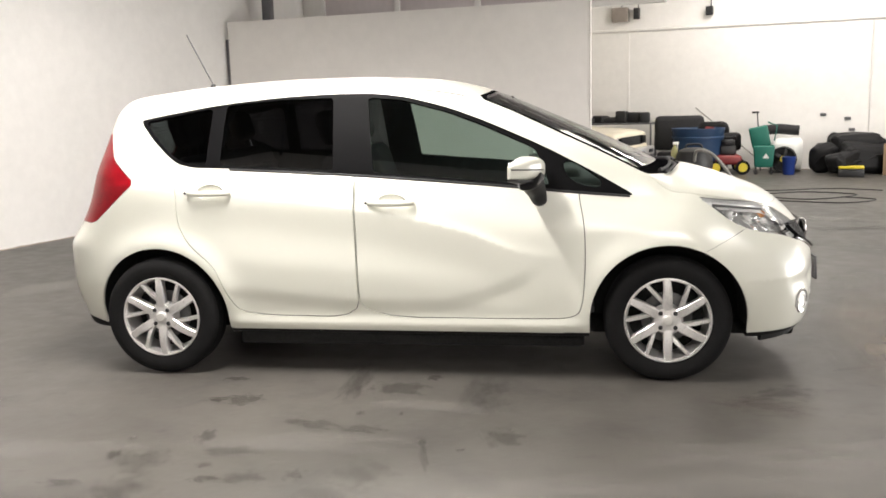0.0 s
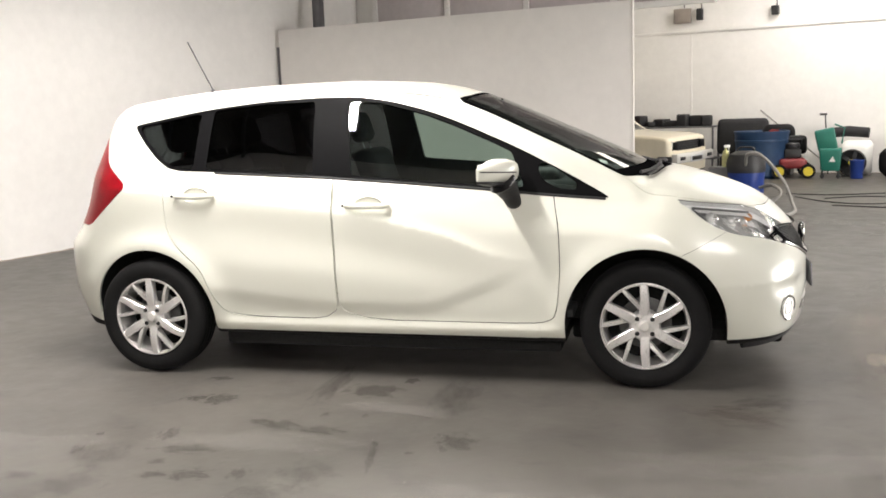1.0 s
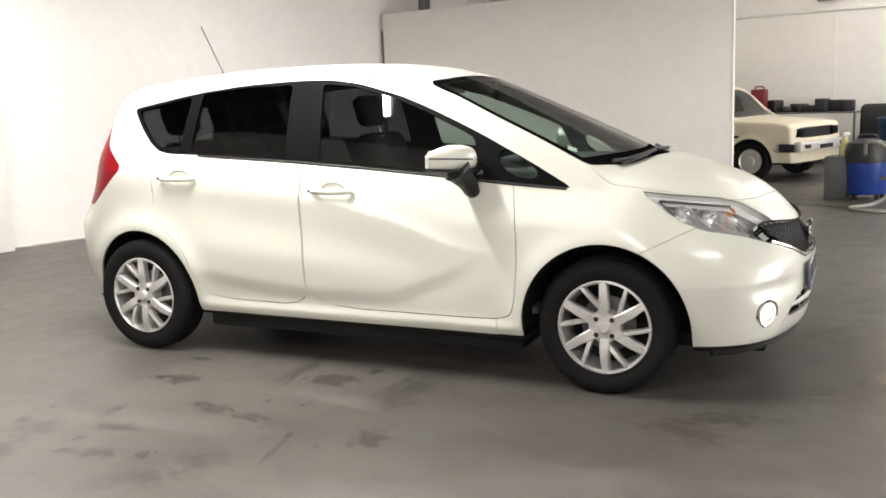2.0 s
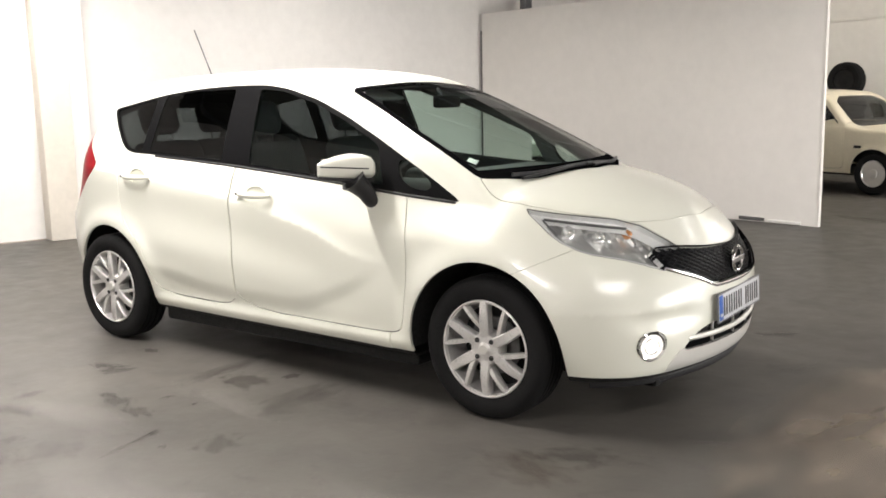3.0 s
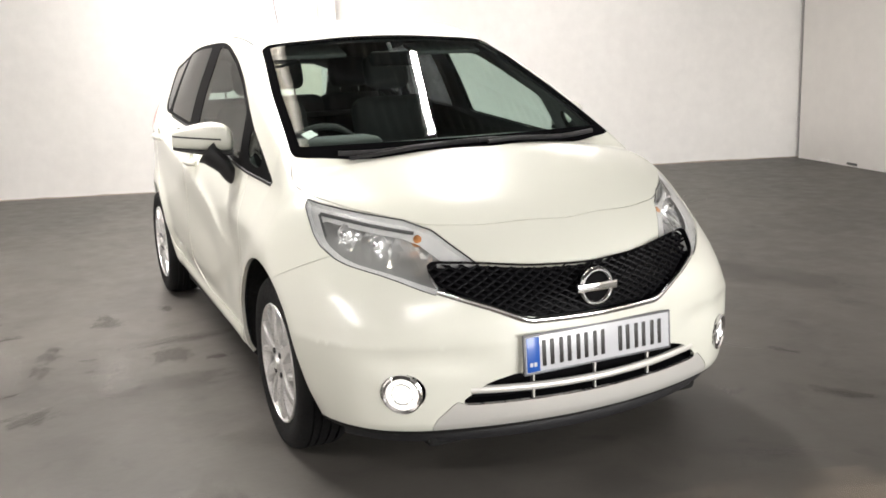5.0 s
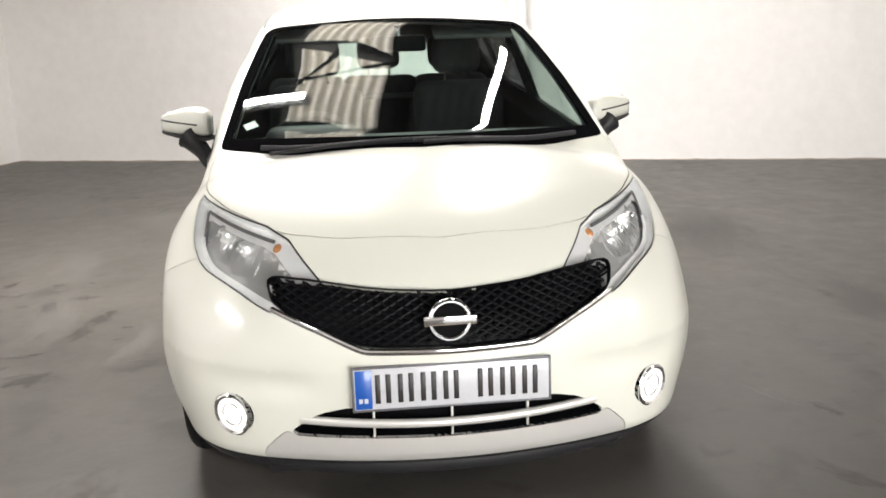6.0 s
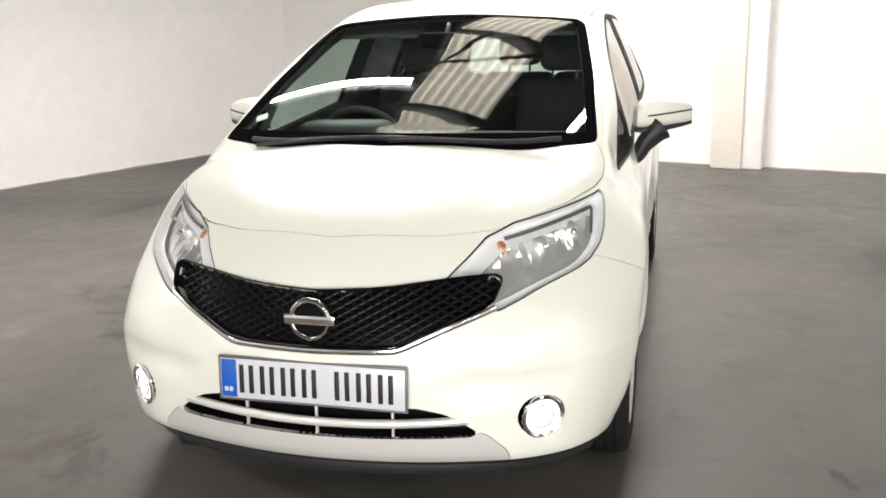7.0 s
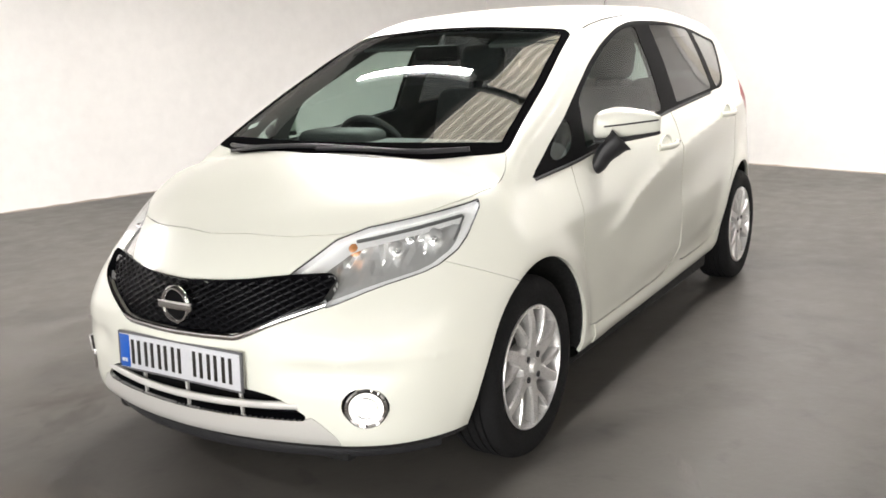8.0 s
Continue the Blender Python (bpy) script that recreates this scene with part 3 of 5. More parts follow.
def skin(f, lo, hi, h):
    """Even net of triangles on the zero surface of f, with normals."""
    ax = [np.arange(a, b + h, h) for a, b in zip(lo, hi)]
    g = np.stack(np.meshgrid(*ax, indexing="ij"), -1)
    val = f(g[..., 0], g[..., 1], g[..., 2])
    neg = val < 0
    n = np.array(val.shape)
    acc = np.zeros((*(n - 1), 3))
    cnt = np.zeros(n - 1)
    corner = [(i, j, k) for i in (0, 1) for j in (0, 1) for k in (0, 1)]
    cut_of = lambda a, c: a[c[0]:n[0] - 1 + c[0], c[1]:n[1] - 1 + c[1], c[2]:n[2] - 1 + c[2]]
    for c in corner:
        for axis in range(3):
            if c[axis]:
                continue
            e = list(c)
            e[axis] = 1
            va, vb = cut_of(val, c), cut_of(val, e)
            hit = (va < 0) != (vb < 0)
            t = np.where(hit, va / np.where(hit, va - vb, 1), 0)
            pa, pb = cut_of(g, c), cut_of(g, e)
            acc += np.where(hit[..., None], pa + (pb - pa) * t[..., None], 0)
            cnt += hit
    ids = -np.ones(n - 1, int)
    on = cnt > 0
    ids[on] = np.arange(on.sum())
    verts = acc[on] / cnt[on][:, None]
    quads = []
    for axis in range(3):
        b, c = (axis + 1) % 3, (axis + 2) % 3
        sl = [slice(1, -1)] * 3
        sl[axis] = slice(0, -1)
        s2 = [slice(1, -1)] * 3
        s2[axis] = slice(1, None)
        a0, a1 = neg[tuple(sl)], neg[tuple(s2)]
        idx = np.argwhere(a0 != a1)
        flip = a1[tuple(idx.T)]
        off = np.array([1, 1, 1])
        off[axis] = 0
        idx = idx + off
        e1, e2 = np.eye(3, dtype=int)[b], np.eye(3, dtype=int)[c]
        q = np.stack([ids[tuple((idx - e1 - e2).T)], ids[tuple((idx - e2).T)], ids[tuple(idx.T)], ids[tuple((idx - e1).T)]], 1)
        q[flip] = q[flip][:, ::-1]
        quads.append(q)
    quads = np.concatenate(quads)
    quads = quads[(quads >= 0).all(1)]
    for _ in range(4):
        gr = gradient(f, verts)
        verts = verts - np.clip(f(verts[:, 0], verts[:, 1], verts[:, 2]) / np.maximum((gr * gr).sum(1), .2), -h, h)[:, None] * gr
    nor = gradient(f, verts)
    nor /= np.linalg.norm(nor, axis=1)[:, None]
    d1 = np.linalg.norm(verts[quads[:, 0]] - verts[quads[:, 2]], axis=1)
    d2 = np.linalg.norm(verts[quads[:, 1]] - verts[quads[:, 3]], axis=1)
    sw = (d1 > d2)[:, None]
    tris = np.concatenate([np.where(sw, quads[:, [0, 1, 3]], quads[:, [0, 1, 2]]), np.where(sw, quads[:, [1, 2, 3]], quads[:, [0, 2, 3]])])
    return verts, nor, tris


class Shell:
    """A skin that is cut into panels along outlines."""

    def __init__(self, f, lo, hi, h):
        self.v, self.n, self.t = skin(f, lo, hi, h)
        self.lab = np.zeros(len(self.t), int)
        self.names = ["shell"]

    def label(self, name):
        if name not in self.names:
            self.names.append(name)
        return self.names.index(name)

    def split(self, dist, take, name):
        """Faces of the panels 'take' where dist < 0 go to the panel 'name', cut along dist = 0."""
        sel = np.isin(self.lab, [self.label(q) for q in take])
        d = dist(self.v[:, 0], np.abs(self.v[:, 1]), self.v[:, 2])
        d = np.where(np.abs(d) < 1e-5, 1e-5, d)
        tri, lab = self.t[sel], self.lab[sel]
        s = d[tri] < 0
        cnt = s.sum(1)
        inside = self.label(name)
        keep_t, keep_l = [self.t[~sel], tri[cnt == 0]], [self.lab[~sel], lab[cnt == 0]]
        keep_t.append(tri[cnt == 3])
        keep_l.append(np.full((cnt == 3).sum(), inside))
        for want in (1, 2):
            m = cnt == want
            tr, lb, sg = tri[m], lab[m], s[m]
            if not len(tr):
                continue
            odd = sg.argmax(1) if want == 1 else (~sg).argmax(1)
            r = np.arange(len(tr))
            a, b, c = tr[r, odd], tr[r, (odd + 1) % 3], tr[r, (odd + 2) % 3]
            pa = []
            for e in (b, c):
                lohi = np.sort(np.stack([a, e], 1), 1)
                uq, inv = np.unique(lohi, axis=0, return_inverse=True)
                inv = np.asarray(inv).reshape(-1)
                k = (d[uq[:, 0]] / (d[uq[:, 0]] - d[uq[:, 1]]))[:, None]
                nv = self.v[uq[:, 0]] * (1 - k) + self.v[uq[:, 1]] * k
                nn = self.n[uq[:, 0]] * (1 - k) + self.n[uq[:, 1]] * k
                pa.append((uq, nv, nn, inv))
            uq = np.concatenate([pa[0][0], pa[1][0]])
            base = len(self.v)
            self.v = np.concatenate([self.v, pa[0][1], pa[1][1]])
            self.n = np.concatenate([self.n, pa[0][2], pa[1][2]])
            d = np.concatenate([d, np.full(len(uq), 1e-5)])
            pb, pc = base + pa[0][3], base + len(pa[0][0]) + pa[1][3]
            one = np.stack([a, pb, pc], 1)
            two = np.concatenate([np.stack([pb, b, c], 1), np.stack([pb, c, pc], 1)])
            inl = np.full(len(one), inside)
            if want == 1:
                keep_t += [one, two]
                keep_l += [inl, np.concatenate([lb, lb])]
            else:
                keep_t += [one, two]
                keep_l += [lb, np.concatenate([inl, inl])]
        self.t, self.lab = np.concatenate(keep_t), np.concatenate(keep_l)
        # Weld points made twice on one edge.
        key = np.round(self.v * 1e6).astype(np.int64)
        _, first, inv = np.unique(key, axis=0, return_index=True, return_inverse=True)
        inv = np.asarray(inv).reshape(-1)
        self.v, self.n, self.t = self.v[first], self.n[first], inv[self.t]
        ok = (self.t[:, 0] != self.t[:, 1]) & (self.t[:, 1] != self.t[:, 2]) & (self.t[:, 0] != self.t[:, 2])
        self.t, self.lab = self.t[ok], self.lab[ok]

    def panel(self, dist, take, name, gap=0.0018):
        """A panel with an open joint round it."""
        self.split(lambda x, s, z: dist(x, s, z) - gap, take, name + "_joint")
        self.split(lambda x, s, z: dist(x, s, z) + gap, [name + "_joint"], name)

    def build(self, names, title, material, parent, side=0, rim=0.014, lift=0.0, label="", keep=None, bare=False):
        """Links panels as one mesh with edges turned inwards. side: -1 right half, 1 left half; bare: the turned edges alone."""
        sel = np.isin(self.lab, [self.label(q) for q in names])
        t = self.t[sel]
        mid = self.v[t].mean(1)
        if side:
            t = t[mid[:, 1] * side > 0]
            mid = self.v[t].mean(1)
        if keep is not None:
            t = t[keep(mid[:, 0], np.abs(mid[:, 1]), mid[:, 2])]
        if not len(t):
            return None
        used, inv = np.unique(t, return_inverse=True)
        t = np.asarray(inv).reshape(t.shape)
        n = self.n[used] / np.linalg.norm(self.n[used], axis=1)[:, None]
        v = self.v[used] + n * lift
        faces = [] if bare else [t]
        if rim:
            e = np.concatenate([t[:, [0, 1]], t[:, [1, 2]], t[:, [2, 0]]])
            code = np.sort(e, 1)
            _, first, count = np.unique(code, axis=0, return_index=True, return_counts=True)
            edge = e[first[count == 1]]
            a, b = edge[:, 0], edge[:, 1]
            out = np.cross(v[b] - v[a], (n[a] + n[b]) / 2)
            out /= np.maximum(np.linalg.norm(out, axis=1)[:, None], 1e-9)
            m = len(v)
            k = len(edge)
            extra = np.concatenate([v[a], v[b], v[b] - n[b] * rim, v[a] - n[a] * rim])
            v = np.concatenate([v, extra])
            n = np.concatenate([n, out, out, out, out])
            r = np.arange(k)
            quad = np.stack([m + r, m + 3 * k + r, m + 2 * k + r, m + k + r], 1)
            if rim < 0:
                n[m:] *= -1
            faces.append(quad)
        return obj(title, v, [f for group in faces for f in group.tolist()], material, parent, label, n)


def outline(points, smooth=2, corner=None):
    """Signed distance to a closed outline (negative inside), its corners rounded."""
    p = np.array(points, float)
    for _ in range(smooth):
        q = np.roll(p, -1, 0)
        if corner:
            k = np.minimum(.25, corner / np.maximum(np.linalg.norm(q - p, axis=1), 1e-6))[:, None]
            p = np.stack([p * (1 - k) + q * k, p * k + q * (1 - k)], 1).reshape(-1, 2)
            continue
        p = np.stack([p * .82 + q * .18, p * .18 + q * .82], 1).reshape(-1, 2)
    a, b = p, np.roll(p, -1, 0)

    def dist(u, v):
        u, v = np.asarray(u, float), np.asarray(v, float)
        best = np.full(u.shape, 1e9)
        odd = np.zeros(u.shape, bool)
        for (ax, ay), (bx, by) in zip(a, b):
            ex, ey = bx - ax, by - ay
            t = np.clip(((u - ax) * ex + (v - ay) * ey) / (ex * ex + ey * ey + 1e-12), 0, 1)
            best = np.minimum(best, (u - ax - t * ex) ** 2 + (v - ay - t * ey) ** 2)
            odd ^= ((ay > v) != (by > v)) & (u < ex * (v - ay) / (by - ay + 1e-12) + ax)
        return np.where(odd, -1, 1) * np.sqrt(best)
    return dist


# ---- the white hatchback ----
DLO = outline([(-1.43, 1.325), (-1.38, 1.338), (-1.0, 1.398), (-.65, 1.43), (-.35, 1.44), (-.15, 1.437), (.02, 1.412), (.24, 1.352), (.42, 1.283), (.70, 1.16), (.94, 1.035), (1.15, .912), (1.10, .915), (.87, .938), (.53, .972), (.14, 1.006), (-.25, 1.037), (-.63, 1.06), (-.97, 1.078), (-1.10, 1.082), (-1.18, 1.10), (-1.25, 1.145), (-1.34, 1.225)], 1)
GLASS_FRONT = outline([(-.19, 1.417), (-.02, 1.402), (.22, 1.337), (.40, 1.268), (.60, 1.178), (.665, 1.145), (.735, .972), (.53, .987), (.14, 1.02), (-.145, 1.045)], 1, .012)
GLASS_REAR = outline([(-.945, 1.393), (-.65, 1.416), (-.372, 1.42), (-.352, 1.06), (-.63, 1.075), (-.955, 1.092)], 1, .012)
GLASS_QUARTER = outline([(-1.40, 1.32), (-1.02, 1.382), (-1.03, 1.094), (-1.09, 1.096), (-1.165, 1.113), (-1.24, 1.158), (-1.325, 1.235)], 1, .015)
GLASS_SAIL = outline([(.80, 1.075), (.825, 1.09), (.865, 1.075), (.925, 1.035), (.985, .99), (.985, .962), (.955, .955), (.885, .967), (.825, 1.005), (.803, 1.045)], 1, .012)
SCREEN = outline([(.405, -.3), (.405, 0), (.40, .3), (.372, .533), (.80, .612), (1.10, .650), (1.195, .664), (1.225, .640), (1.35, .38), (1.432, 0), (1.432, -.3)], 1, .03)
HOOD = outline([(1.925, -.2), (1.925, 0), (1.885, .27), (1.80, .445), (1.62, .60), (1.472, .678), (1.38, .694), (1.275, .694), (1.205, .665), (1.20, .628), (1.335, .37), (1.425, 0), (1.425, -.2)], 2)
HEADLAMP = outline([(-.520, .902), (-.60, .888), (-.96, .842), (-1.15, .732), (-1.165, .71), (-1.12, .665), (-1.075, .645), (-.905, .698), (-.723, .732), (-.621, .782)], 1)
TAIL = outline([(-1.60, 1.27), (-1.575, 1.20), (-1.545, 1.125), (-1.415, 1.01), (-1.54, .905), (-1.67, .80), (-1.95, .80), (-1.95, 1.27)], 1, .02)
GRILLE = outline([(-.3, .705), (0, .705), (.19, .714), (.35, .731), (.462, .735), (.478, .72), (.462, .664), (.335, .617), (.232, .574), (0, .571), (-.3, .571)], 1)
INTAKE = outline([(-.3, .418), (0, .418), (.27, .413), (.355, .392), (.415, .352), (.438, .332), (.425, .323), (.30, .320), (0, .317), (-.3, .317)], 1)
LIP = outline([(-.3, .322), (0, .322), (.30, .325), (.425, .328), (.448, .338), (.515, .27), (.50, .20), (0, .20), (-.3, .20)], 1)
LAMP_BOWL = outline([(-.590, .857), (-.75, .834), (-.94, .809), (-1.06, .742), (-1.112, .703), (-1.075, .670), (-.905, .716), (-.735, .746), (-.640, .790)], 1)
DOOR_FRONT = outline([(.872, 1.2), (.872, .94), (.902, .77), (.905, .58), (.893, .41), (.872, .34), (.80, .312), (-.226, .312), (-.232, .6), (-.238, 1.2)], 2)
DOOR_REAR = outline([(-1.18, 1.2), (-1.182, .95), (-1.175, .79), (-1.12, .695), (-.985, .575), (-.93, .43), (-.872, .337), (-.72, .315), (-.232, .312), (-.238, .6), (-.244, 1.2)], 2)

car = thing("hatchback_car", "pearl white five-door hatchback parked on the concrete floor", "car")


def make_body():
    sh = Shell(body, (-2.12, -.92, .14), (2.26, .92, 1.62), .0175)
    far = lambda d, ok: np.where(ok, d, np.maximum(d, .01))

    def arch(x, s, z):
        d = np.minimum(np.where(z > WHEEL_Z, np.hypot(x - WHEEL_X, z - WHEEL_Z), np.abs(x - WHEEL_X)) - ARCH,
                       np.where(z > WHEEL_Z, np.hypot(x + WHEEL_X, z - WHEEL_Z), np.abs(x + WHEEL_X)) - (ARCH - .012))
        return np.maximum(d, .45 - s)
    sh.split(arch, ["shell"], "gone")
    sh.split(lambda x, s, z: z - .243 - .03 * ease((-1.6 - x) / .2), ["shell"], "under")
    sh.split(lambda x, s, z: far(DLO(x, z), s > .4), ["shell"], "trim")
    for nm, fn in (("glass_front", GLASS_FRONT), ("glass_rear", GLASS_REAR), ("glass_quarter", GLASS_QUARTER), ("glass_sail", GLASS_SAIL)):
        sh.split(lambda x, s, z: far(fn(x, z), s > .4), ["trim"], nm)
    sh.split(lambda x, s, z: far(SCREEN(x, s), z > .9), ["shell"], "screen_edge")
    sh.split(lambda x, s, z: np.maximum(SCREEN(x, s) + .022 + .014 * ease((s - .40) / .15), x - (1.292 - .33 * s * s)), ["screen_edge"], "screen")
    sh.split(lambda x, s, z: np.where(x > 1.3, GRILLE(s, z), 1), ["shell"], "grille")
    sh.split(lambda x, s, z: np.where(x > 1.3, INTAKE(s, z), 1), ["shell"], "intake")
    sh.split(lambda x, s, z: np.where(x > 1.3, np.hypot(s - .592, (z - .372)) - .058, 1), ["shell"], "fog")
    sh.panel(lambda x, s, z: np.where(x > 1.3, HEADLAMP((s - x) * .70711, z), 1), ["shell"], "headlamp")
    sh.split(lambda x, s, z: np.where(x > 1.3, LAMP_BOWL((s - x) * .70711, z), 1), ["headlamp"], "headlamp_bowl")
    sh.panel(lambda x, s, z: np.where((x < -1.3) & (s > .42), TAIL(x, z), np.maximum(.42 - s, .005)), ["shell"], "tail_lamp")
    sh.panel(lambda x, s, z: np.where(z > .62, HOOD(x, s), 1), ["shell"], "hood", .0013)
    sh.panel(lambda x, s, z: np.where(s > .45, np.maximum(DOOR_FRONT(x, z), z - belt_line(x) - .03), 1), ["shell"], "front_door", .0022)
    sh.panel(lambda x, s, z: np.where(s > .45, np.maximum(DOOR_REAR(x, z), z - belt_line(x) - .03), 1), ["shell"], "rear_door", .0022)
    sh.panel(lambda x, s, z: np.where(x > 1.3, LIP(s, z), 1), ["shell"], "lip", .001)
    sh.panel(lambda x, s, z: np.maximum(z - (.664 + (x - 1.494) * .46 + .25 * np.maximum(x - 1.70, 0)), 1.45 - x), ["shell"], "front_bumper", .0011)
    sh.split(lambda x, s, z: 1.66 - x, ["shell"], "nose")
    sh.panel(lambda x, s, z: np.where((s < .55) & (x < -1.4), np.maximum(outline([(-.3, 1.34), (.45, 1.32), (.52, 1.05), (-.3, 1.03)], 1)(s, z), x + 1.45), 1), ["shell"], "rear_screen", .002)
    sh.split(lambda x, s, z: np.maximum(np.maximum(z - .93 + .25 * np.maximum(1.16 - x, 0), .8 - x), np.where(s > .4, -1, 1)), ["shell"], "fender")
    sh.panel(lambda x, s, z: np.maximum(np.maximum(z - .45, np.abs(x + .06) - .862), np.where(s > .4, -1, 1)), ["shell"], "sill", .0012)
    sh.split(lambda x, s, z: np.maximum(x + .9, z - 1.12 - .0 * x), ["shell"], "quarter")
    return sh


shell = make_body()
shell.build(["hood"], "hood", M_PAINT, car)
shell.build(["nose", "front_bumper"], "front_bumper", M_PAINT, car, rim=.012)
shell.build(["shell"], "roof", M_PAINT, car)
shell.build(["rear_screen"], "rear_window", M_WINDOW, car, label="lightly tinted rear window")
shell.build(["under"], "underbody", M_UNDER, car, rim=0, label="dark underside")
shell.build(["lip"], "bumper_lip", M_SILVER, car, label="silver grey lower bumper lip")
windscreen = shell.build(["screen"], "windscreen", M_SCREEN, car, rim=.004, label="clear greenish windscreen")
shell.build(["screen_edge"], "windscreen_surround", M_FRIT, windscreen, lift=.0005, rim=.01, label="black windscreen border and scuttle")
doors = {}
for s in (-1, 1):
    shell.build(["fender"], "fender", M_PAINT, car, s)
    shell.build(["quarter"], "rear_quarter_panel", M_PAINT, car, s)
    shell.build(["sill"], "sill", M_PAINT, car, s, lift=.004)
    shell.build(["tail_lamp"], "tail_lamp", M_RED, car, s, label="red tail lamp")
    fd = shell.build(["front_door"], "front_door", M_PAINT, car, s)
    rd = shell.build(["rear_door"], "rear_door", M_PAINT, car, s)
    doors[s] = (fd, rd)
    shell.build(["trim"], "window_surround", M_BLACK, car, s, label="black window frame and pillars", rim=.02)
    shell.build(["glass_front"], "window", M_WINDOW, fd, s, lift=-.002, rim=.004, label="lightly tinted side window")
    shell.build(["glass_sail"], "quarter_light", M_WINDOW, car, s, lift=-.002, rim=.004, label="small front quarter light")
    shell.build(["glass_rear"], "window", M_PRIVACY, rd, s, lift=-.002, rim=.004, label="dark privacy glass")
    shell.build(["glass_quarter"], "rear_quarter_light", M_PRIVACY, car, s, lift=-.002, rim=.004, label="dark privacy glass")

# Dark inner skin behind the panels, closing the joints; open at the glass.
SOLID = [q for q in shell.names if not q.startswith("glass") and q not in ("screen", "gone", "rear_screen", "headlamp", "headlamp_bowl", "headlamp_joint", "grille", "intake", "fog")]
shell.build(SOLID, "inner_lining", M_CABIN, car, rim=0, lift=-.020, label="dark cabin lining behind the panels", keep=lambda x, s, z: z > .26)
for nm, back, sides in (("grille", -.035, (0,)), ("intake", -.05, (0,)), ("fog", -.05, (-1, 1))):
    for s in sides:
        shell.build([nm], nm + "_backing", M_GRILLE, car, s, rim=-.05, lift=back, label="black recessed backing")

# Bright moulding under the window line.
for s in (-1, 1):
    xs = np.linspace(-.9, 1.12, 40)
    lowz = np.interp(xs, [-.97, -.63, -.25, .14, .53, .87, 1.12], [1.073, 1.055, 1.032, 1.001, .967, .933, .910])
    path = [side_at(x, z, s) + np.array([0, s * .001, 0]) for x, z in zip(xs, lowz)]
    part("waist_moulding", sweep(path, .004, .007, n=8), M_SATIN, car)

# Black mouldings along the roof edges.
for s in (-1, 1):
    path = [top_at(x, s * np.interp(x, [-1.45, -.6, .30], [.500, .540, .548])) + np.array([0, 0, .0006]) for x in np.linspace(.30, -.2, 12)]
    part("roof_moulding", sweep(path, .0045, .0022, n=8), M_SATIN, car, "thin black roof moulding")

# Wheel arch liners.
for wx in (-WHEEL_X, WHEEL_X):
    for s in (-1, 1):
        bm = bmesh.new()
        rings = []
        for share in (0, .45, .8, 1):
            spots = [(wx + (ARCH + .006) * math.cos(a), WHEEL_Z + (ARCH + .006) * math.sin(a)) for a in np.linspace(0, math.pi, 33)]
            spots = [(wx + ARCH + .006, .26)] + spots + [(wx - ARCH - .006, .26)]
            rings.append([bm.verts.new((x, s * (.44 + share * (side_at(x, max(z, .30), 1)[1] - .022 - .44)), z)) for x, z in spots])
        for a, b in zip(rings[:-1], rings[1:]):
            for k in range(len(a) - 1):
                bm.faces.new((a[k], a[k + 1], b[k + 1], b[k]))
        bm.faces.new(rings[0])
        part("arch_liner", bm, M_UNDER, car, "black wheel arch liner")

# Low underside: floor pan, front tray and rear tray added to block light below, and silencer.
part("floor_pan_blocker", block(1.80, 1.45, .105, .02, at=(0, 0, .203)), M_UNDER, car, "dark flat floor pan set low to block light under the car")
part("front_tray_blocker", block(1.02, 1.02, .07, .02, at=(1.44, 0, .205)), M_UNDER, car)
part("rear_tray_blocker", block(.86, 1.0, .08, .02, at=(-1.36, 0, .225)), M_UNDER, car)
part("silencer", sweep([(-1.62, -.35, .26), (-1.62, .35, .26)], .13, .07, n=16), M_UNDER, car)

# Grille lattice, chrome strip, badge.
GR = lambda y, z: float(GRILLE(abs(y), z))
bars = []
for slope in (.52, -.52):
    for c in np.arange(.2, 1.1, .0205):
        run = []
        for y in np.arange(-.49, .491, .012):
            z = c + slope * y
            if .55 < z < .76 and GR(y, z) < -.002:
                run.append(front_at(y, z) + np.array([-.012, 0, 0]))
            elif len(run) > 1:
                bars.append(run)
                run = []
            else:
                run = []
        if len(run) > 1:
            bars.append(run)
part("grille_mesh", merged(*[sweep(r, .0045, .0026, n=6, up=(1, 0, 0)) for r in bars]), M_GRILLE, car, "gloss black lattice grille")
ch = []
for y in np.linspace(-.470, .470, 61):
    z = np.interp(abs(y), [0, .225, .245, .335, .470], [.563, .566, .572, .611, .660])
    ch.append(front_at(y, z) + np.array([.002, 0, 0]))
part("chrome_strip", sweep(ch, .006, .0095, n=10), M_CHROME, car, "chrome V-shaped grille strip")
badge_x = front_at(0, .642)[0] + .004
ring = [(badge_x + .004, .052 * math.cos(a), .642 + .052 * math.sin(a)) for a in np.linspace(0, 2 * math.pi, 41)[:-1]]
badge = part("badge", sweep(ring, .008, .011, n=10, closed=True, up=(1, 0, 0)), M_CHROME, car, "round chrome badge ring with a bar")
part("badge_bar", block(.014, .142, .026, .004, at=(badge_x + .008, 0, .642)), M_CHROME, badge)
part("badge_disc", lathe([(.05, 0), (.05, .004)], 32), M_BLACK, badge, m=pose(badge_x - .003, 0, .642, 0, 90, 0))

# Black air dam under the bumper.
dam = []
for y in np.linspace(-.70, .70, 31):
    q = front_at(y, .262)
    dam.append((q[0] - .045 - .05 * (abs(y) / .7) ** 3, y, .222))
part("air_dam", sweep(dam, .016, .032, n=10), M_SATIN, car, "black air dam under the bumper")

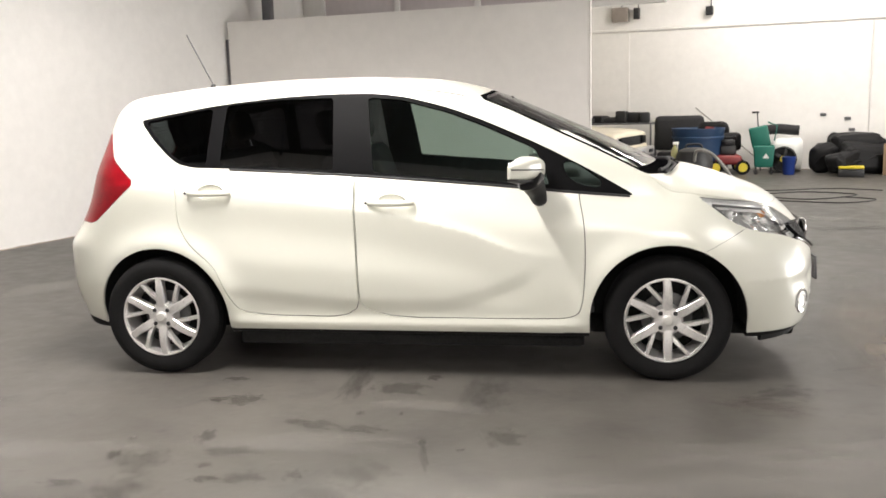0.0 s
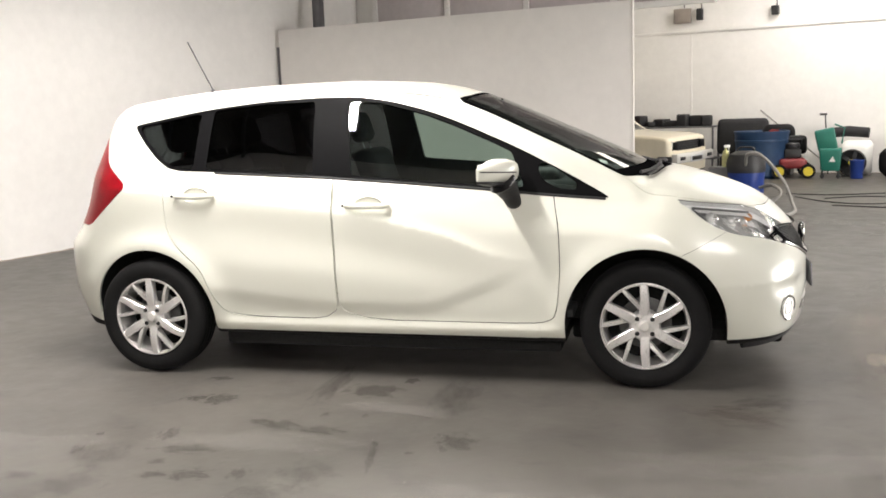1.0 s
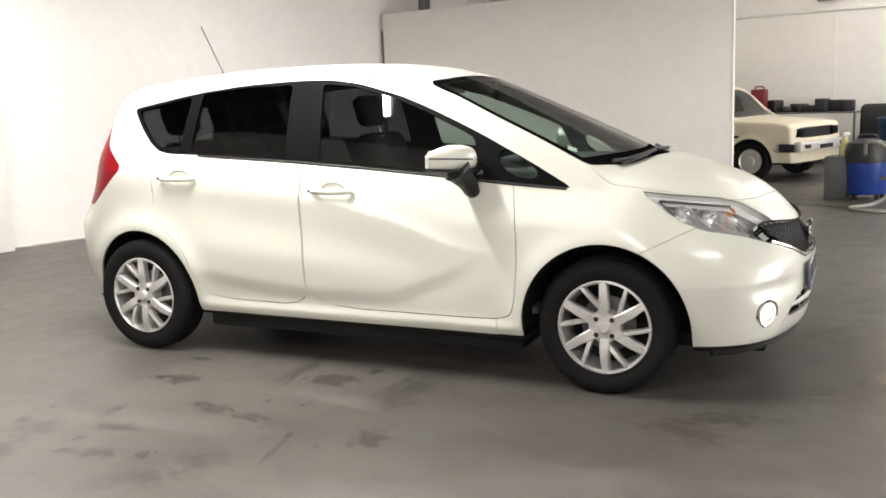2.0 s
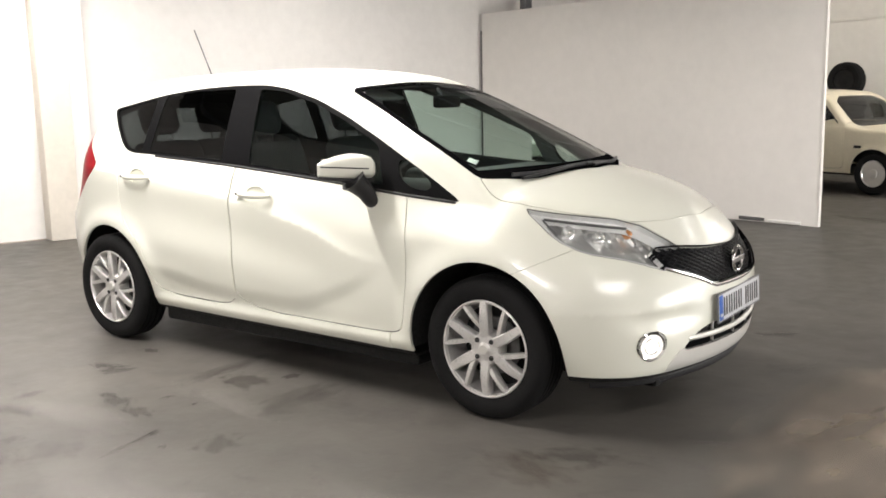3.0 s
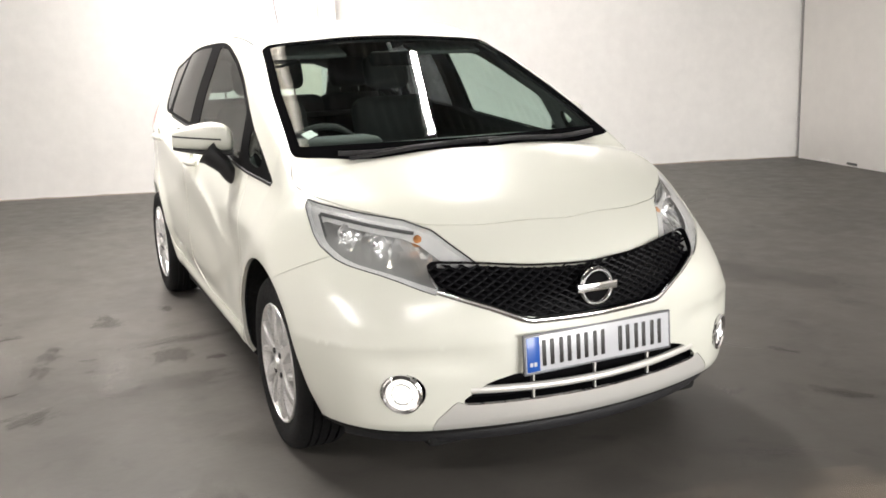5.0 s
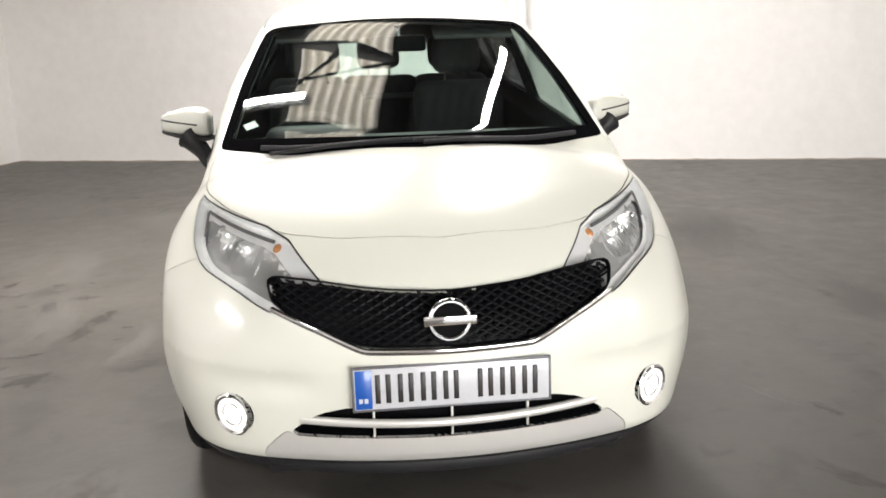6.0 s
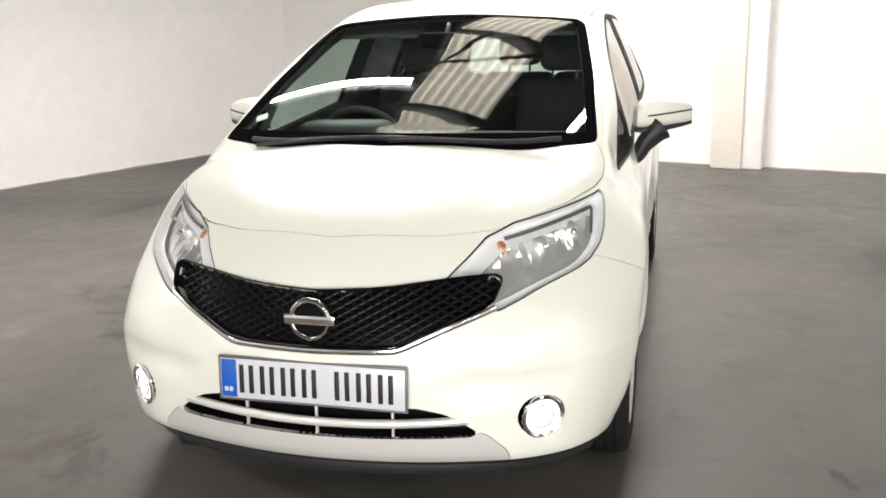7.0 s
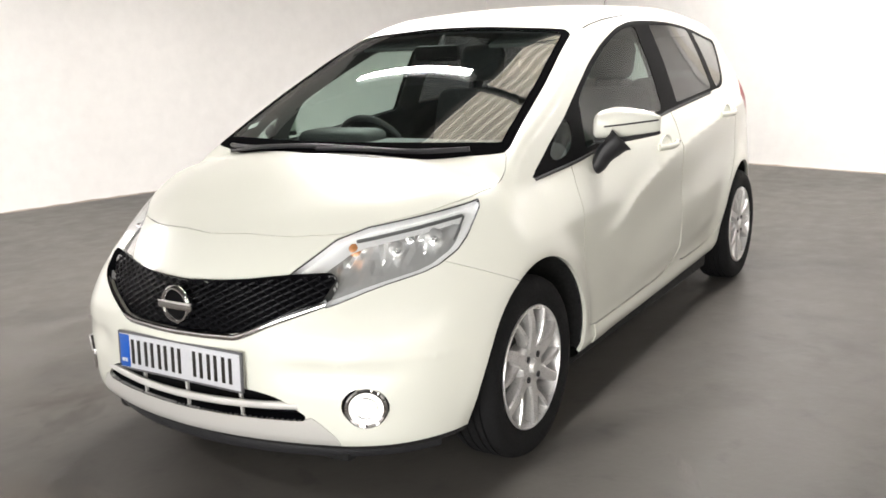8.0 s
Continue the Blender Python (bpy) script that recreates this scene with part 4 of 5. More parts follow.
# Intake bar and posts.
path = [front_at(y, .358 + .012 * (y / .4) ** 2) + np.array([-.008, 0, 0]) for y in np.linspace(-.408, .408, 33)]
part("intake_bar", sweep(path, .011, .0125, n=12), M_SILVER, car, "silver grey intake bar")
for y in (-.21, 0, .21):
    p = front_at(y, .36)
    part("intake_post", block(.012, .007, .10, .002, at=(p[0] - .022, y, .366)), M_SILVER, car)

# Number plate with plain bars for its characters.
px = front_at(.2, .47)[0] + .013
PLATE = pose(px, 0, .470, 0, -3, 0)
plate = part("number_plate", block(.008, .52, .111, .003, at=(0, 0, 0)), M_PLATE, car, "white number plate with a blue band", m=PLATE)
part("plate_surround", merged(block(.010, .532, .007, .002, at=(-.001, 0, .058)), block(.010, .532, .007, .002, at=(-.001, 0, -.058)), block(.010, .007, .12, .002, at=(-.001, .2625, 0)), block(.010, .007, .12, .002, at=(-.001, -.2625, 0))), M_STEEL, plate, m=PLATE)
part("blue_band", block(.004, .044, .105, .001, at=(.0035, -.235, 0)), M_PLATE_BLUE, plate, m=PLATE)
part("band_mark", merged(block(.002, .010, .012, 0, at=(.006, -.243, -.03)), block(.002, .010, .012, 0, at=(.006, -.229, -.03))), M_PLATE, plate, m=PLATE)
for y in (-.178, -.118, -.058, .002, .094, .154, .214):
    for d in (-.014, .014):
        part("character_bar", block(.002, .0135, .079, .001, at=(.0048, y + d - .006, 0)), M_INK, plate, m=PLATE)

W45 = math.sqrt(.5)


def lamp_point(q, z, s, depth=0.0):
    """Point of the lamp's face by its running coordinate and height, set back by depth."""
    d = np.array([W45, s * W45, 0])
    return shoot(np.array([-q * W45, s * q * W45, z]) + 2.4 * d, -d, 3.0) - depth * d


def lamp_bowl(edge, cols, rows, deep, box, s, seed):
    """Hollow reflector of flat mirror cells behind an opening of the lamp's bed."""
    rnd = random.Random(seed)
    q0, q1, z0, z1 = box
    bm = bmesh.new()
    net = {}
    for i in range(cols + 1):
        for k in range(rows + 1):
            q, z = q0 + (q1 - q0) * i / cols, z0 + (z1 - z0) * k / rows
            share = min(1.0, max(0.0, .004 - float(edge(np.array(q), np.array(z)))) / .040)
            net[i, k] = bm.verts.new(lamp_point(q, z, s, .052 + deep * share ** .6 + share * rnd.uniform(-.015, .015)))
    for i in range(cols):
        for k in range(rows):
            bm.faces.new((net[i, k], net[i + 1, k], net[i + 1, k + 1], net[i, k + 1]))
    return bm


# Lamps.
for s in (-1, 1):
    lens = shell.build(["headlamp", "headlamp_bowl"], "headlamp", M_CLEAR, car, s, lift=-.002, rim=.012, label="clear headlamp with chrome reflectors")
    shell.build(["headlamp"], "reflector", M_REFLECTOR, lens, s, lift=-.030, rim=0, label="bright chrome lamp bed")
    shell.build(["headlamp", "headlamp_bowl"], "lamp_wall", M_REFLECTOR, lens, s, lift=-.030, rim=-.027, bare=True)
    shell.build(["headlamp_joint"], "lamp_edge", M_SATIN, lens, s, lift=-.004, rim=0)
    fog_c = front_at(s * .596, .368)
    n = gradient(body, np.array([fog_c]))[0]
    face = Vector(n).to_track_quat("Z", "Y").to_matrix().to_4x4()
    at = Matrix.Translation(fog_c) @ face
    fog = part("fog_lamp", lathe([(.062, -.02), (.062, .002), (.057, .006), (.050, .002), (.046, -.016)], 40), M_CHROME, car, "round lit fog lamp in a chrome ring", m=at)
    lit = part("lens", lathe([(.047, -.012), (.040, -.004), (.022, .001), (.001, .002)], 32), M_LENS_WHITE, fog, "lit warm white lamp lens", m=at)
    part("lens_ring", lathe([(.030, .0005), (.032, .003), (.034, .0005)], 32, closed=True), M_CHROME, lit, m=at)

    part("reflector_bowl", lamp_bowl(LAMP_BOWL, 30, 11, .030, (-1.13, -.57, .655, .868), s, 3), M_FACET, lens, "faceted chrome bowl", smooth=False)
    for q0, z0, r, mat, nm in ((-.945, .782, .021, M_AMBER, "indicator"), (-.70, .800, .030, M_FACET, "bulb_shield"), (-.82, .778, .026, M_FACET, "bulb_shield")):
        fr = Matrix.Translation(lamp_point(q0, z0, s, .062)) @ Vector((.9, s * .35, .05)).normalized().to_track_quat("Z", "Y").to_matrix().to_4x4()
        part(nm, lathe([(.001, .020), (r * .45, .017), (r * .8, .008), (r, -.004), (r * .96, -.02)], 20), mat, lens, "amber indicator bulb" if mat is M_AMBER else "", m=fr)
    # Bulbs, the bowl's dark upper shade.
    for q0, z0 in ((-.70, .800), (-.82, .778)):
        p = lamp_point(q0, z0, s, .038)
        fr = Matrix.Translation(p) @ Vector((.9, s * .35, .05)).normalized().to_track_quat("Z", "Y").to_matrix().to_4x4()
        part("bulb_cap", lathe([(.001, .012), (.006, .010), (.010, .002), (.010, -.02)], 16), M_CHROME, lens, m=fr)
    edge_path = [lamp_point(q, z, s, .030) for q, z in zip(np.linspace(-.598, -.935, 14), np.linspace(.855, .809, 14))]
    part("bowl_shade", sweep(edge_path, .004, .006, n=6), M_GREY_PLASTIC, lens, "dark shade along the bowl's upper edge")
    edge_path = [lamp_point(q, z, s, .030) for q, z in zip(np.linspace(-.594, -.640, 6), np.linspace(.852, .793, 6))]
    part("bowl_side", sweep(edge_path, .004, .004, n=6), M_GREY_PLASTIC, lens)

# Door handles.
for s in (-1, 1):
    for k, (hx, hz) in enumerate(((-.05, .895), (-.99, .955))):
        c = side_at(hx, hz, s)
        cup = part("handle_recess", lathe([(.001, -.012), (.05, -.010), (.062, -.002), (.066, .0015), (.068, -.006)], 32), M_PAINT, doors[s][k],
                   m=Matrix.Translation((c[0] + .005, c[1] + s * .001, c[2] + .006)) @ pose(0, 0, 0, -90 * s, 0, 0) @ Matrix.Diagonal((1.1, .62, 1, 1)))
        path = [(c[0] + t * .115, c[1] + s * (.030 - .022 * t * t * t * t), c[2] - .004 * (1 - t * t) + .004) for t in np.linspace(-1, 1, 15)]
        hd = part("door_handle", sweep(path, .010, .014, n=10), M_PAINT, doors[s][k])
        part("lock", lathe([(.001, .004), (.006, .003), (.007, 0)], 12), M_SATIN, hd, m=Matrix.Translation((c[0] - .125, c[1] + s * .018, c[2] + .004)) @ pose(0, 0, 0, -90 * s, 0, 0))

# Mirrors: a lofted cap with a swept outer end, a black underside and a stout foot.
def mirror_loft(s, lo, hi, shrink=1.0, n=15, m=14):
    """Cap between two shares of its height (0 bottom, 1 top)."""
    bm = bmesh.new()
    rings = []
    for i in range(n):
        o = i / (n - 1)
        end = (1 - max(0, 1 - o / .10) ** 2 * .22) * (1 - max(0, (o - .88) / .12) ** 2 * .14)
        y = .752 + .214 * o
        rear = np.interp(o, [0, .5, 1], [.622, .585, .545])
        front = rear + (np.interp(o, [0, .12, .35, .7, .9, 1], [.086, .104, .098, .068, .040, .016])) * end * shrink
        top = np.interp(o, [0, .12, .3, .6, .85, 1], [1.088, 1.108, 1.117, 1.108, 1.092, 1.080])
        low = np.interp(o, [0, .5, 1], [1.000, 1.004, 1.018])
        top, low = low + (top - low) * hi, low + (top - low) * lo
        mid, half = (top + low) / 2, (top - low) / 2 * end
        ring = []
        for k in range(m):
            a = math.pi / 2 - math.pi * k / (m - 1)
            c, d = math.cos(a), math.sin(a)
            ring.append(bm.verts.new((rear + (front - rear) * max(c, 0) ** .45, s * y, mid + half * math.copysign(abs(d) ** .7, d))))
        rings.append(ring)
    for a, b in zip(rings[:-1], rings[1:]):
        for k in range(m):
            bm.faces.new((a[k], a[(k + 1) % m], b[(k + 1) % m], b[k]))
    bm.faces.new(rings[0])
    bm.faces.new(rings[-1])
    return bm


for s in (-1, 1):
    mirror = part("door_mirror", mirror_loft(s, 0, 1), M_PAINT, car, "white door mirror on a black foot")
    part("lower_shell", mirror_loft(s, -.16, .05, .95), M_SATIN, mirror, "black lower shell")
    slit = []
    for o in np.linspace(.25, .99, 14):
        rear = np.interp(o, [0, .5, 1], [.622, .585, .545])
        slit.append((rear + np.interp(o, [.25, .35, .7, .9, 1], [.102, .098, .068, .040, .016]) * (1 - max(0, (o - .88) / .12) ** 2 * .14) + .0005, s * (.752 + .214 * o), np.interp(o, [.25, 1], [1.050, 1.064])))
    part("indicator_slit", sweep(slit, .0025, .0036, n=6), M_SATIN, mirror)
    part("mirror_glass", block(.004, .17, .082, .002), M_CHROME, mirror, m=pose(.576, s * .862, 1.056, 0, 0, s * 20))
    foot = side_at(.68, .89, s)
    part("mirror_foot", sweep(bend([(.688, foot[1] - s * .012, .888), (.684, foot[1] + s * .004, .905), (.672, foot[1] + s * .025, .945), (.655, s * .835, .985), (.648, s * .85, 1.0)], 5), .048, .034, n=14, up=(0, 1, 0), taper=[.70 + .75 * (k / 20) ** 1.4 for k in range(21)]), M_SATIN, mirror, "black mirror foot")

# Wipers, sticker, aerial.
def on_glass(x, y, up=.012):
    return top_at(x, y) + np.array([.4 * up, 0, up])


for y0, y1 in ((-.52, .06), (-.02, .55)):
    path = [on_glass(1.372 - .37 * ((y0 + (y1 - y0) * t) ** 2) - .012 * t, y0 + (y1 - y0) * t, .012) for t in np.linspace(0, 1, 16)]
    wiper = part("wiper", sweep(path, .009, .009, n=6), M_SATIN, car, "black wiper blade and arm")
    part("wiper_arm", sweep([on_glass(1.395 - .37 * y * y, y, h) for y, h in ((y0 + .03, .008), (y0 + .14, .014), (y0 + .26, .018))] + [path[10]], .009, .007, n=6), M_SATIN, wiper)
sp = top_at(1.10, -.565)
g = gradient(body, np.array([sp]))[0]
part("permit_sticker", block(.045, .045, .001, 0), M_PAPER, windscreen, "small white paper sticker", m=Matrix.Translation(sp - np.array([0, 0, .006])) @ Vector(g).to_track_quat("Z", "Y").to_matrix().to_4x4() @ pose(0, 0, 0, 0, 0, 40))
ab = top_at(-1.25, 0)
aerial = part("aerial", lathe([(.022, -.01), (.020, .006), (.010, .022), (.006, .026)], 20), M_SATIN, car, "thin black roof aerial", m=Matrix.Translation(ab))
part("mast", sweep([(ab[0] - k * .145, 0, ab[2] + .02 + k * .29) for k in np.linspace(0, 1, 8)], .0032, n=8), M_SATIN, aerial)

# Cabin.
def seat(x, y, rear=False):
    st = part("seat", block(.50, .48, .16, .06, at=(x, y, .50), seg=4), M_CLOTH, car, "dark cloth seat")
    part("backrest", block(.16, .46, .62, .07, at=(0, 0, .31), seg=4), M_CLOTH, st, m=pose(x - .24, y, .54, 0, -18, 0))
    part("headrest", block(.10, .25, .19, .05, at=(0, 0, .76), seg=4), M_CLOTH, st, m=pose(x - .24, y, .54, 0, -18, 0))
    for d in (-.06, .06):
        part("headrest_post", sweep([(0, d, .6), (0, d, .7)], .006, n=8), M_CHROME, st, m=pose(x - .24, y, .54, 0, -18, 0))


for y in (-.36, .36):
    seat(.02, y)
for y in (-.42, 0, .42):
    seat(-.78, y)
bm = block(.62, 1.30, .22, .07, at=(.93, 0, .88), seg=4)
dash = part("dashboard", bm, M_CABIN, car, "dark grey dashboard")
part("instrument_hood", block(.20, .36, .10, .04, at=(.78, -.36, .985), seg=3), M_CABIN, dash)
sw = [(.0, .185 * math.cos(a), .185 * math.sin(a)) for a in np.linspace(0, 2 * math.pi, 33)[:-1]]
wheel = part("steering_wheel", sweep(sw, .015, n=10, closed=True, up=(1, 0, 0)), M_SATIN, car, "black steering wheel", m=pose(.55, -.36, .90, 0, 25, 0))
part("wheel_boss", block(.05, .16, .12, .03), M_SATIN, wheel, m=pose(.56, -.36, .90, 0, 25, 0))
part("wheel_spoke", block(.02, .34, .04, .01), M_SATIN, wheel, m=pose(.555, -.36, .90, 0, 25, 0))
part("cabin_floor", block(2.6, 1.3, .04, .01, at=(-.35, 0, .33)), M_CABIN, car)
part("parcel_shelf", block(.5, 1.05, .03, .01, at=(-1.30, 0, 1.02)), M_CABIN, car)
part("rear_mirror", block(.03, .22, .065, .02, at=(.56, 0, 1.335)), M_BLACK, car, "black interior mirror")
part("mirror_stalk", sweep([(.50, 0, 1.40), (.55, 0, 1.345)], .010, n=8), M_SATIN, car)
for y in (-.33, .33):
    part("sun_visor", block(.14, .34, .02, .008), M_CABIN, car, "grey sun visor", m=pose(.34, y, 1.375, 0, 18, 0))


# ---- wheels ----
def road_wheel(x, s, front):
    """Wheel with its axis across the car; outer face towards side s."""
    w = thing("wheel", "", "")
    w.parent = car
    prof = [(.200, -.075), (.225, -.088), (.262, -.094), (.288, -.088), (.300, -.076), (.306, -.060)]
    groove = []
    for g0 in (-.045, -.012, .022, .050):
        groove += [(.308, g0 - .004), (.300, g0 - .003), (.300, g0 + .003), (.308, g0 + .004)]
    prof = prof + groove + [(.306, .062), (.300, .076), (.288, .088), (.262, .094), (.225, .088), (.200, .075)]
    tagged(part("tyre", lathe(prof, 96, "y", closed=True), M_RUBBER, w), "black tyre")
    part("barrel", lathe([(.199, -.080), (.203, .074), (.196, .078), (.192, .060), (.184, -.075)], 72, "y", closed=True), M_ALLOY, w)
    part("rim", lathe([(.200, .070), (.204, .076), (.211, .084), (.209, .088), (.205, .089), (.200, .080)], 96, "y", closed=True), M_ALLOY, w, "silver alloy rim with forked spokes")
    # Spokes: six broad blades, each with a slim blade beside it; outer face at +y.
    for k in range(6):
        a0 = math.radians(88 - 60 * k)
        for off, wi, wo, depth in ((0, .050, .036, .040), (-.50, .026, .018, .034)):
            bm = bmesh.new()
            n = 9
            rings = []
            for i in range(n):
                t = i / (n - 1)
                r = .045 + t * .160
                if off:
                    q0, q1 = Vector((.078 * math.cos(a0 - .12), .078 * math.sin(a0 - .12))), Vector((.206 * math.cos(a0 - .50), .206 * math.sin(a0 - .50)))
                    q = q0.lerp(q1, t)
                    r, ang = q.length, math.atan2(q.y, q.x)
                else:
                    ang = a0 + .03 * math.sin(t * 3.1)
                wid = (wi * (1 - t) + wo * t) / 2
                yy = .082 + .010 * math.sin(t * math.pi * .9) - .001 * t - (.009 * (1 - t) if off else 0)
                c, d = math.cos(ang), math.sin(ang)
                ring = []
                for (lat, hh) in ((-1, -depth), (-1, -.006), (-.75, 0), (.75, 0), (1, -.006), (1, -depth)):
                    ring.append(bm.verts.new((r * c - lat * wid * d, yy + hh, r * d + lat * wid * c)))
                rings.append(ring)
            for a, b in zip(rings[:-1], rings[1:]):
                for j in range(6):
                    bm.faces.new((a[j], a[(j + 1) % 6], b[(j + 1) % 6], b[j]))
            bm.faces.new(rings[0])
            bm.faces.new(rings[-1])
            part("spoke", bm, M_ALLOY, w)
    part("hub", lathe([(.001, .090), (.026, .089), (.030, .084), (.066, .082), (.074, .070), (.074, .02)], 40, "y"), M_ALLOY, w)
    part("centre_cap", lathe([(.001, .096), (.020, .095), (.024, .090), (.024, .08)], 24, "y"), M_SILVER, w)
    for k in range(4):
        a = math.radians(45 + 90 * k)
        bx, bz = .050 * math.cos(a), .050 * math.sin(a)
        part("wheel_nut", lathe([(.001, .088), (.008, .0885), (.011, .087), (.011, .080), (.0165, .080), (.0165, .07)], 14, "y"), M_SATIN, w, m=pose(bx, 0, bz))
    part("brake_disc", lathe([(.12, -.010), (.125, -.008), (.125, .002), (.12, .004), (.05, .004)], 40, "y"), M_BARREL, w)
    part("wheel_back", lathe([(.185, -.05), (.185, -.045), (.02, -.045)], 32, "y"), M_UNDER, w)
    for o in list(w.children):
        o.parent = w
    w.matrix_local = pose(x, s * .710, .308, 0, 0, 0 if s > 0 else 180)
    return w


first = road_wheel(WHEEL_X, 1, True)
tagged(first, "silver alloy wheel with a black tyre")
for x, s in ((-WHEEL_X, 1), (WHEEL_X, -1), (-WHEEL_X, -1)):
    copy_thing(first, pose(x, s * .710, .308, 0, 0, 0 if s > 0 else 180))


# ---- the old car behind the partition ----
def old_body(x, y, z):
    s = np.sqrt(y * y + 1e-6)
    top = curve([(-1.9, .86), (-1.72, .93), (-1.25, 1.30), (-1.0, 1.355), (-.3, 1.375), (.15, 1.345), (.30, 1.30), (.82, .90), (1.0, .875), (1.5, .845), (1.78, .79), (1.9, .70)])
    w = .765 + curve([(.2, -.05), (.4, -.012), (.6, 0), (.84, -.012), (.9, -.035), (1.35, -.17)])(z)
    for wx in (-1.15, 1.15):
        r = np.hypot(x - wx, z - .27)
        w = w + .02 * np.exp(-((r - .33) / .04) ** 2)
    f = softmax((s - w) * .95, (x - (1.80 - .06 * s * s - .10 * np.maximum(z - .5, 0))) * .98, .06)
    f = softmax(f, (-1.86 + .05 * s * s - x), .06)
    f = softmax(f, (z - top(x) + .05 * s * s) * .85, .05)
    return softmax(f, .24 - z, .03)


def make_old_car():
    oc = thing("old_hatchback", "old cream white hatchback with a black grille and chrome bumper", "car")
    sh = Shell(old_body, (-1.98, -.86, .18), (1.94, .86, 1.46), .034)

    def arch(x, s, z):
        d = np.minimum(np.hypot(x - 1.15, np.maximum(z - .27, 0)), np.hypot(x + 1.15, np.maximum(z - .27, 0))) - .325
        return np.maximum(d, .42 - s)
    sh.split(arch, ["shell"], "gone")
    sh.split(lambda x, s, z: z - .265, ["shell"], "under")
    sh.split(lambda x, s, z: np.where(s > .45, outline([(.62, .915), (.20, 1.285), (-.98, 1.30), (-1.42, .94)], 1)(x, z), 1), ["shell"], "side_glass")
    sh.split(lambda x, s, z: np.where(z > .86, outline([(.86, -.3), (.86, .3), (.84, .60), (.34, .52), (.34, -.3)], 1)(x, s), 1), ["shell"], "screen")
    sh.split(lambda x, s, z: np.where(x > 1.6, outline([(-.3, .735), (.64, .735), (.64, .595), (-.3, .595)], 1)(s, z), 1), ["shell"], "grille")
    door = outline([(.70, 1.3), (.72, .88), (.72, .36), (.66, .32), (-.42, .32), (-.44, 1.3)], 1)
    sh.panel(lambda x, s, z: np.where(s > .45, door(x, z), 1), ["shell"], "door", .003)
    hoodp = outline([(1.70, -.3), (1.70, .3), (1.68, .62), (.86, .645), (.88, .3), (.88, -.3)], 1)
    sh.panel(lambda x, s, z: np.where(z > .72, hoodp(x, s), 1), ["shell"], "hood", .003)
    sh.build(["shell"], "body", M_OLD, oc)
    sh.build(["hood"], "hood", M_OLD, oc)
    sh.build(["under"], "underbody", M_UNDER, oc, rim=0)
    sh.build(["screen"], "windscreen", M_OLD_GLASS, oc, rim=.005)
    sh.build(["grille"], "grille_backing", M_SATIN, oc, lift=-.03, rim=-.03)
    solid = [q for q in sh.names if q not in ("side_glass", "screen", "gone", "grille")]
    sh.build(solid, "inner_lining", M_CABIN, oc, rim=0, lift=-.025, keep=lambda x, s, z: z > .3)
    for s in (-1, 1):
        sh.build(["door"], "door", M_OLD, oc, s)
        sh.build(["side_glass"], "side_window", M_OLD_GLASS, oc, s, rim=.005)
        part("headlamp", block(.04, .20, .115, .01, at=(1.765, s * .52, .665)), M_GRILLE, oc, "dark square headlamp")
        part("headlamp_rim", block(.03, .03, .135, .006, at=(1.755, s * .64, .665)), M_CHROME, oc, "chrome lamp edge")
        part("corner_lamp", block(.02, .17, .05, .004, at=(1.888, s * .55, .485)), M_SATIN, oc, "dark lamp in the bumper")
        part("side_lamp", block(.10, .03, .035, .008, at=(.93, s * .772, .62)), M_SATIN, oc)
        part("bumper_corner", block(.22, .05, .11, .015, at=(1.70, s * .775, .47)), M_SATIN, oc, "black bumper corner")
        part("window_frame", sweep([(.60, s * .735, .925), (.21, s * .625, 1.29), (-.98, s * .62, 1.305)], .008, n=6), M_SATIN, oc)
    for z in (.70, .665, .63):
        part("grille_bar", block(.02, .80, .006, .002, at=(1.772, 0, z)), M_SATIN, oc)
    part("front_bumper", block(.10, 1.50, .14, .02, at=(1.835, 0, .485)), M_SILVER, oc, "chrome front bumper")
    part("number_plate", block(.01, .50, .10, .003, at=(1.893, 0, .465)), M_PLATE, oc, "white number plate")
    part("plate_bar", block(.003, .40, .06, .001, at=(1.9, 0, .465)), M_INK, oc)
    part("cabin_seat", block(.5, 1.1, .7, .1, at=(-.3, 0, .72)), M_CLOTH, oc)
    for x in (-1.15, 1.15):
        for s in (-1, 1):
            w = thing("wheel", "", "")
            w.parent = oc
            tyre = lathe([(.17, -.06), (.20, -.078), (.25, -.08), (.272, -.06), (.278, 0), (.272, .06), (.25, .08), (.20, .078), (.17, .06)], 48, "y", closed=True)
            part("tyre", tyre, M_RUBBER, w)
            part("rim", lathe([(.176, .05), (.172, .066), (.160, .056), (.150, .03), (.10, .02), (.085, .045), (.06, .052), (.055, .07), (.001, .075)], 40, "y"), M_ALLOY, w, "silver steel wheel")
            for k in range(8):
                a = k * math.pi / 4
                part("rim_hole", lathe([(.016, 0), (.016, .004)], 10, "y"), M_SATIN, w, m=pose(.122 * math.cos(a), .024, .122 * math.sin(a)))
            w.matrix_local = pose(x, s * .68, .278, 0, 0, 0 if s > 0 else 180)
    oc.matrix_world = pose(.05, 10.1, 0, 0, 0, -22)
    return oc


make_old_car()


# ---- clutter along the far wall ----
def at_hall(u, v, turn=0.0, z=0.0):
    return hall_pose(u, v, z, turn)


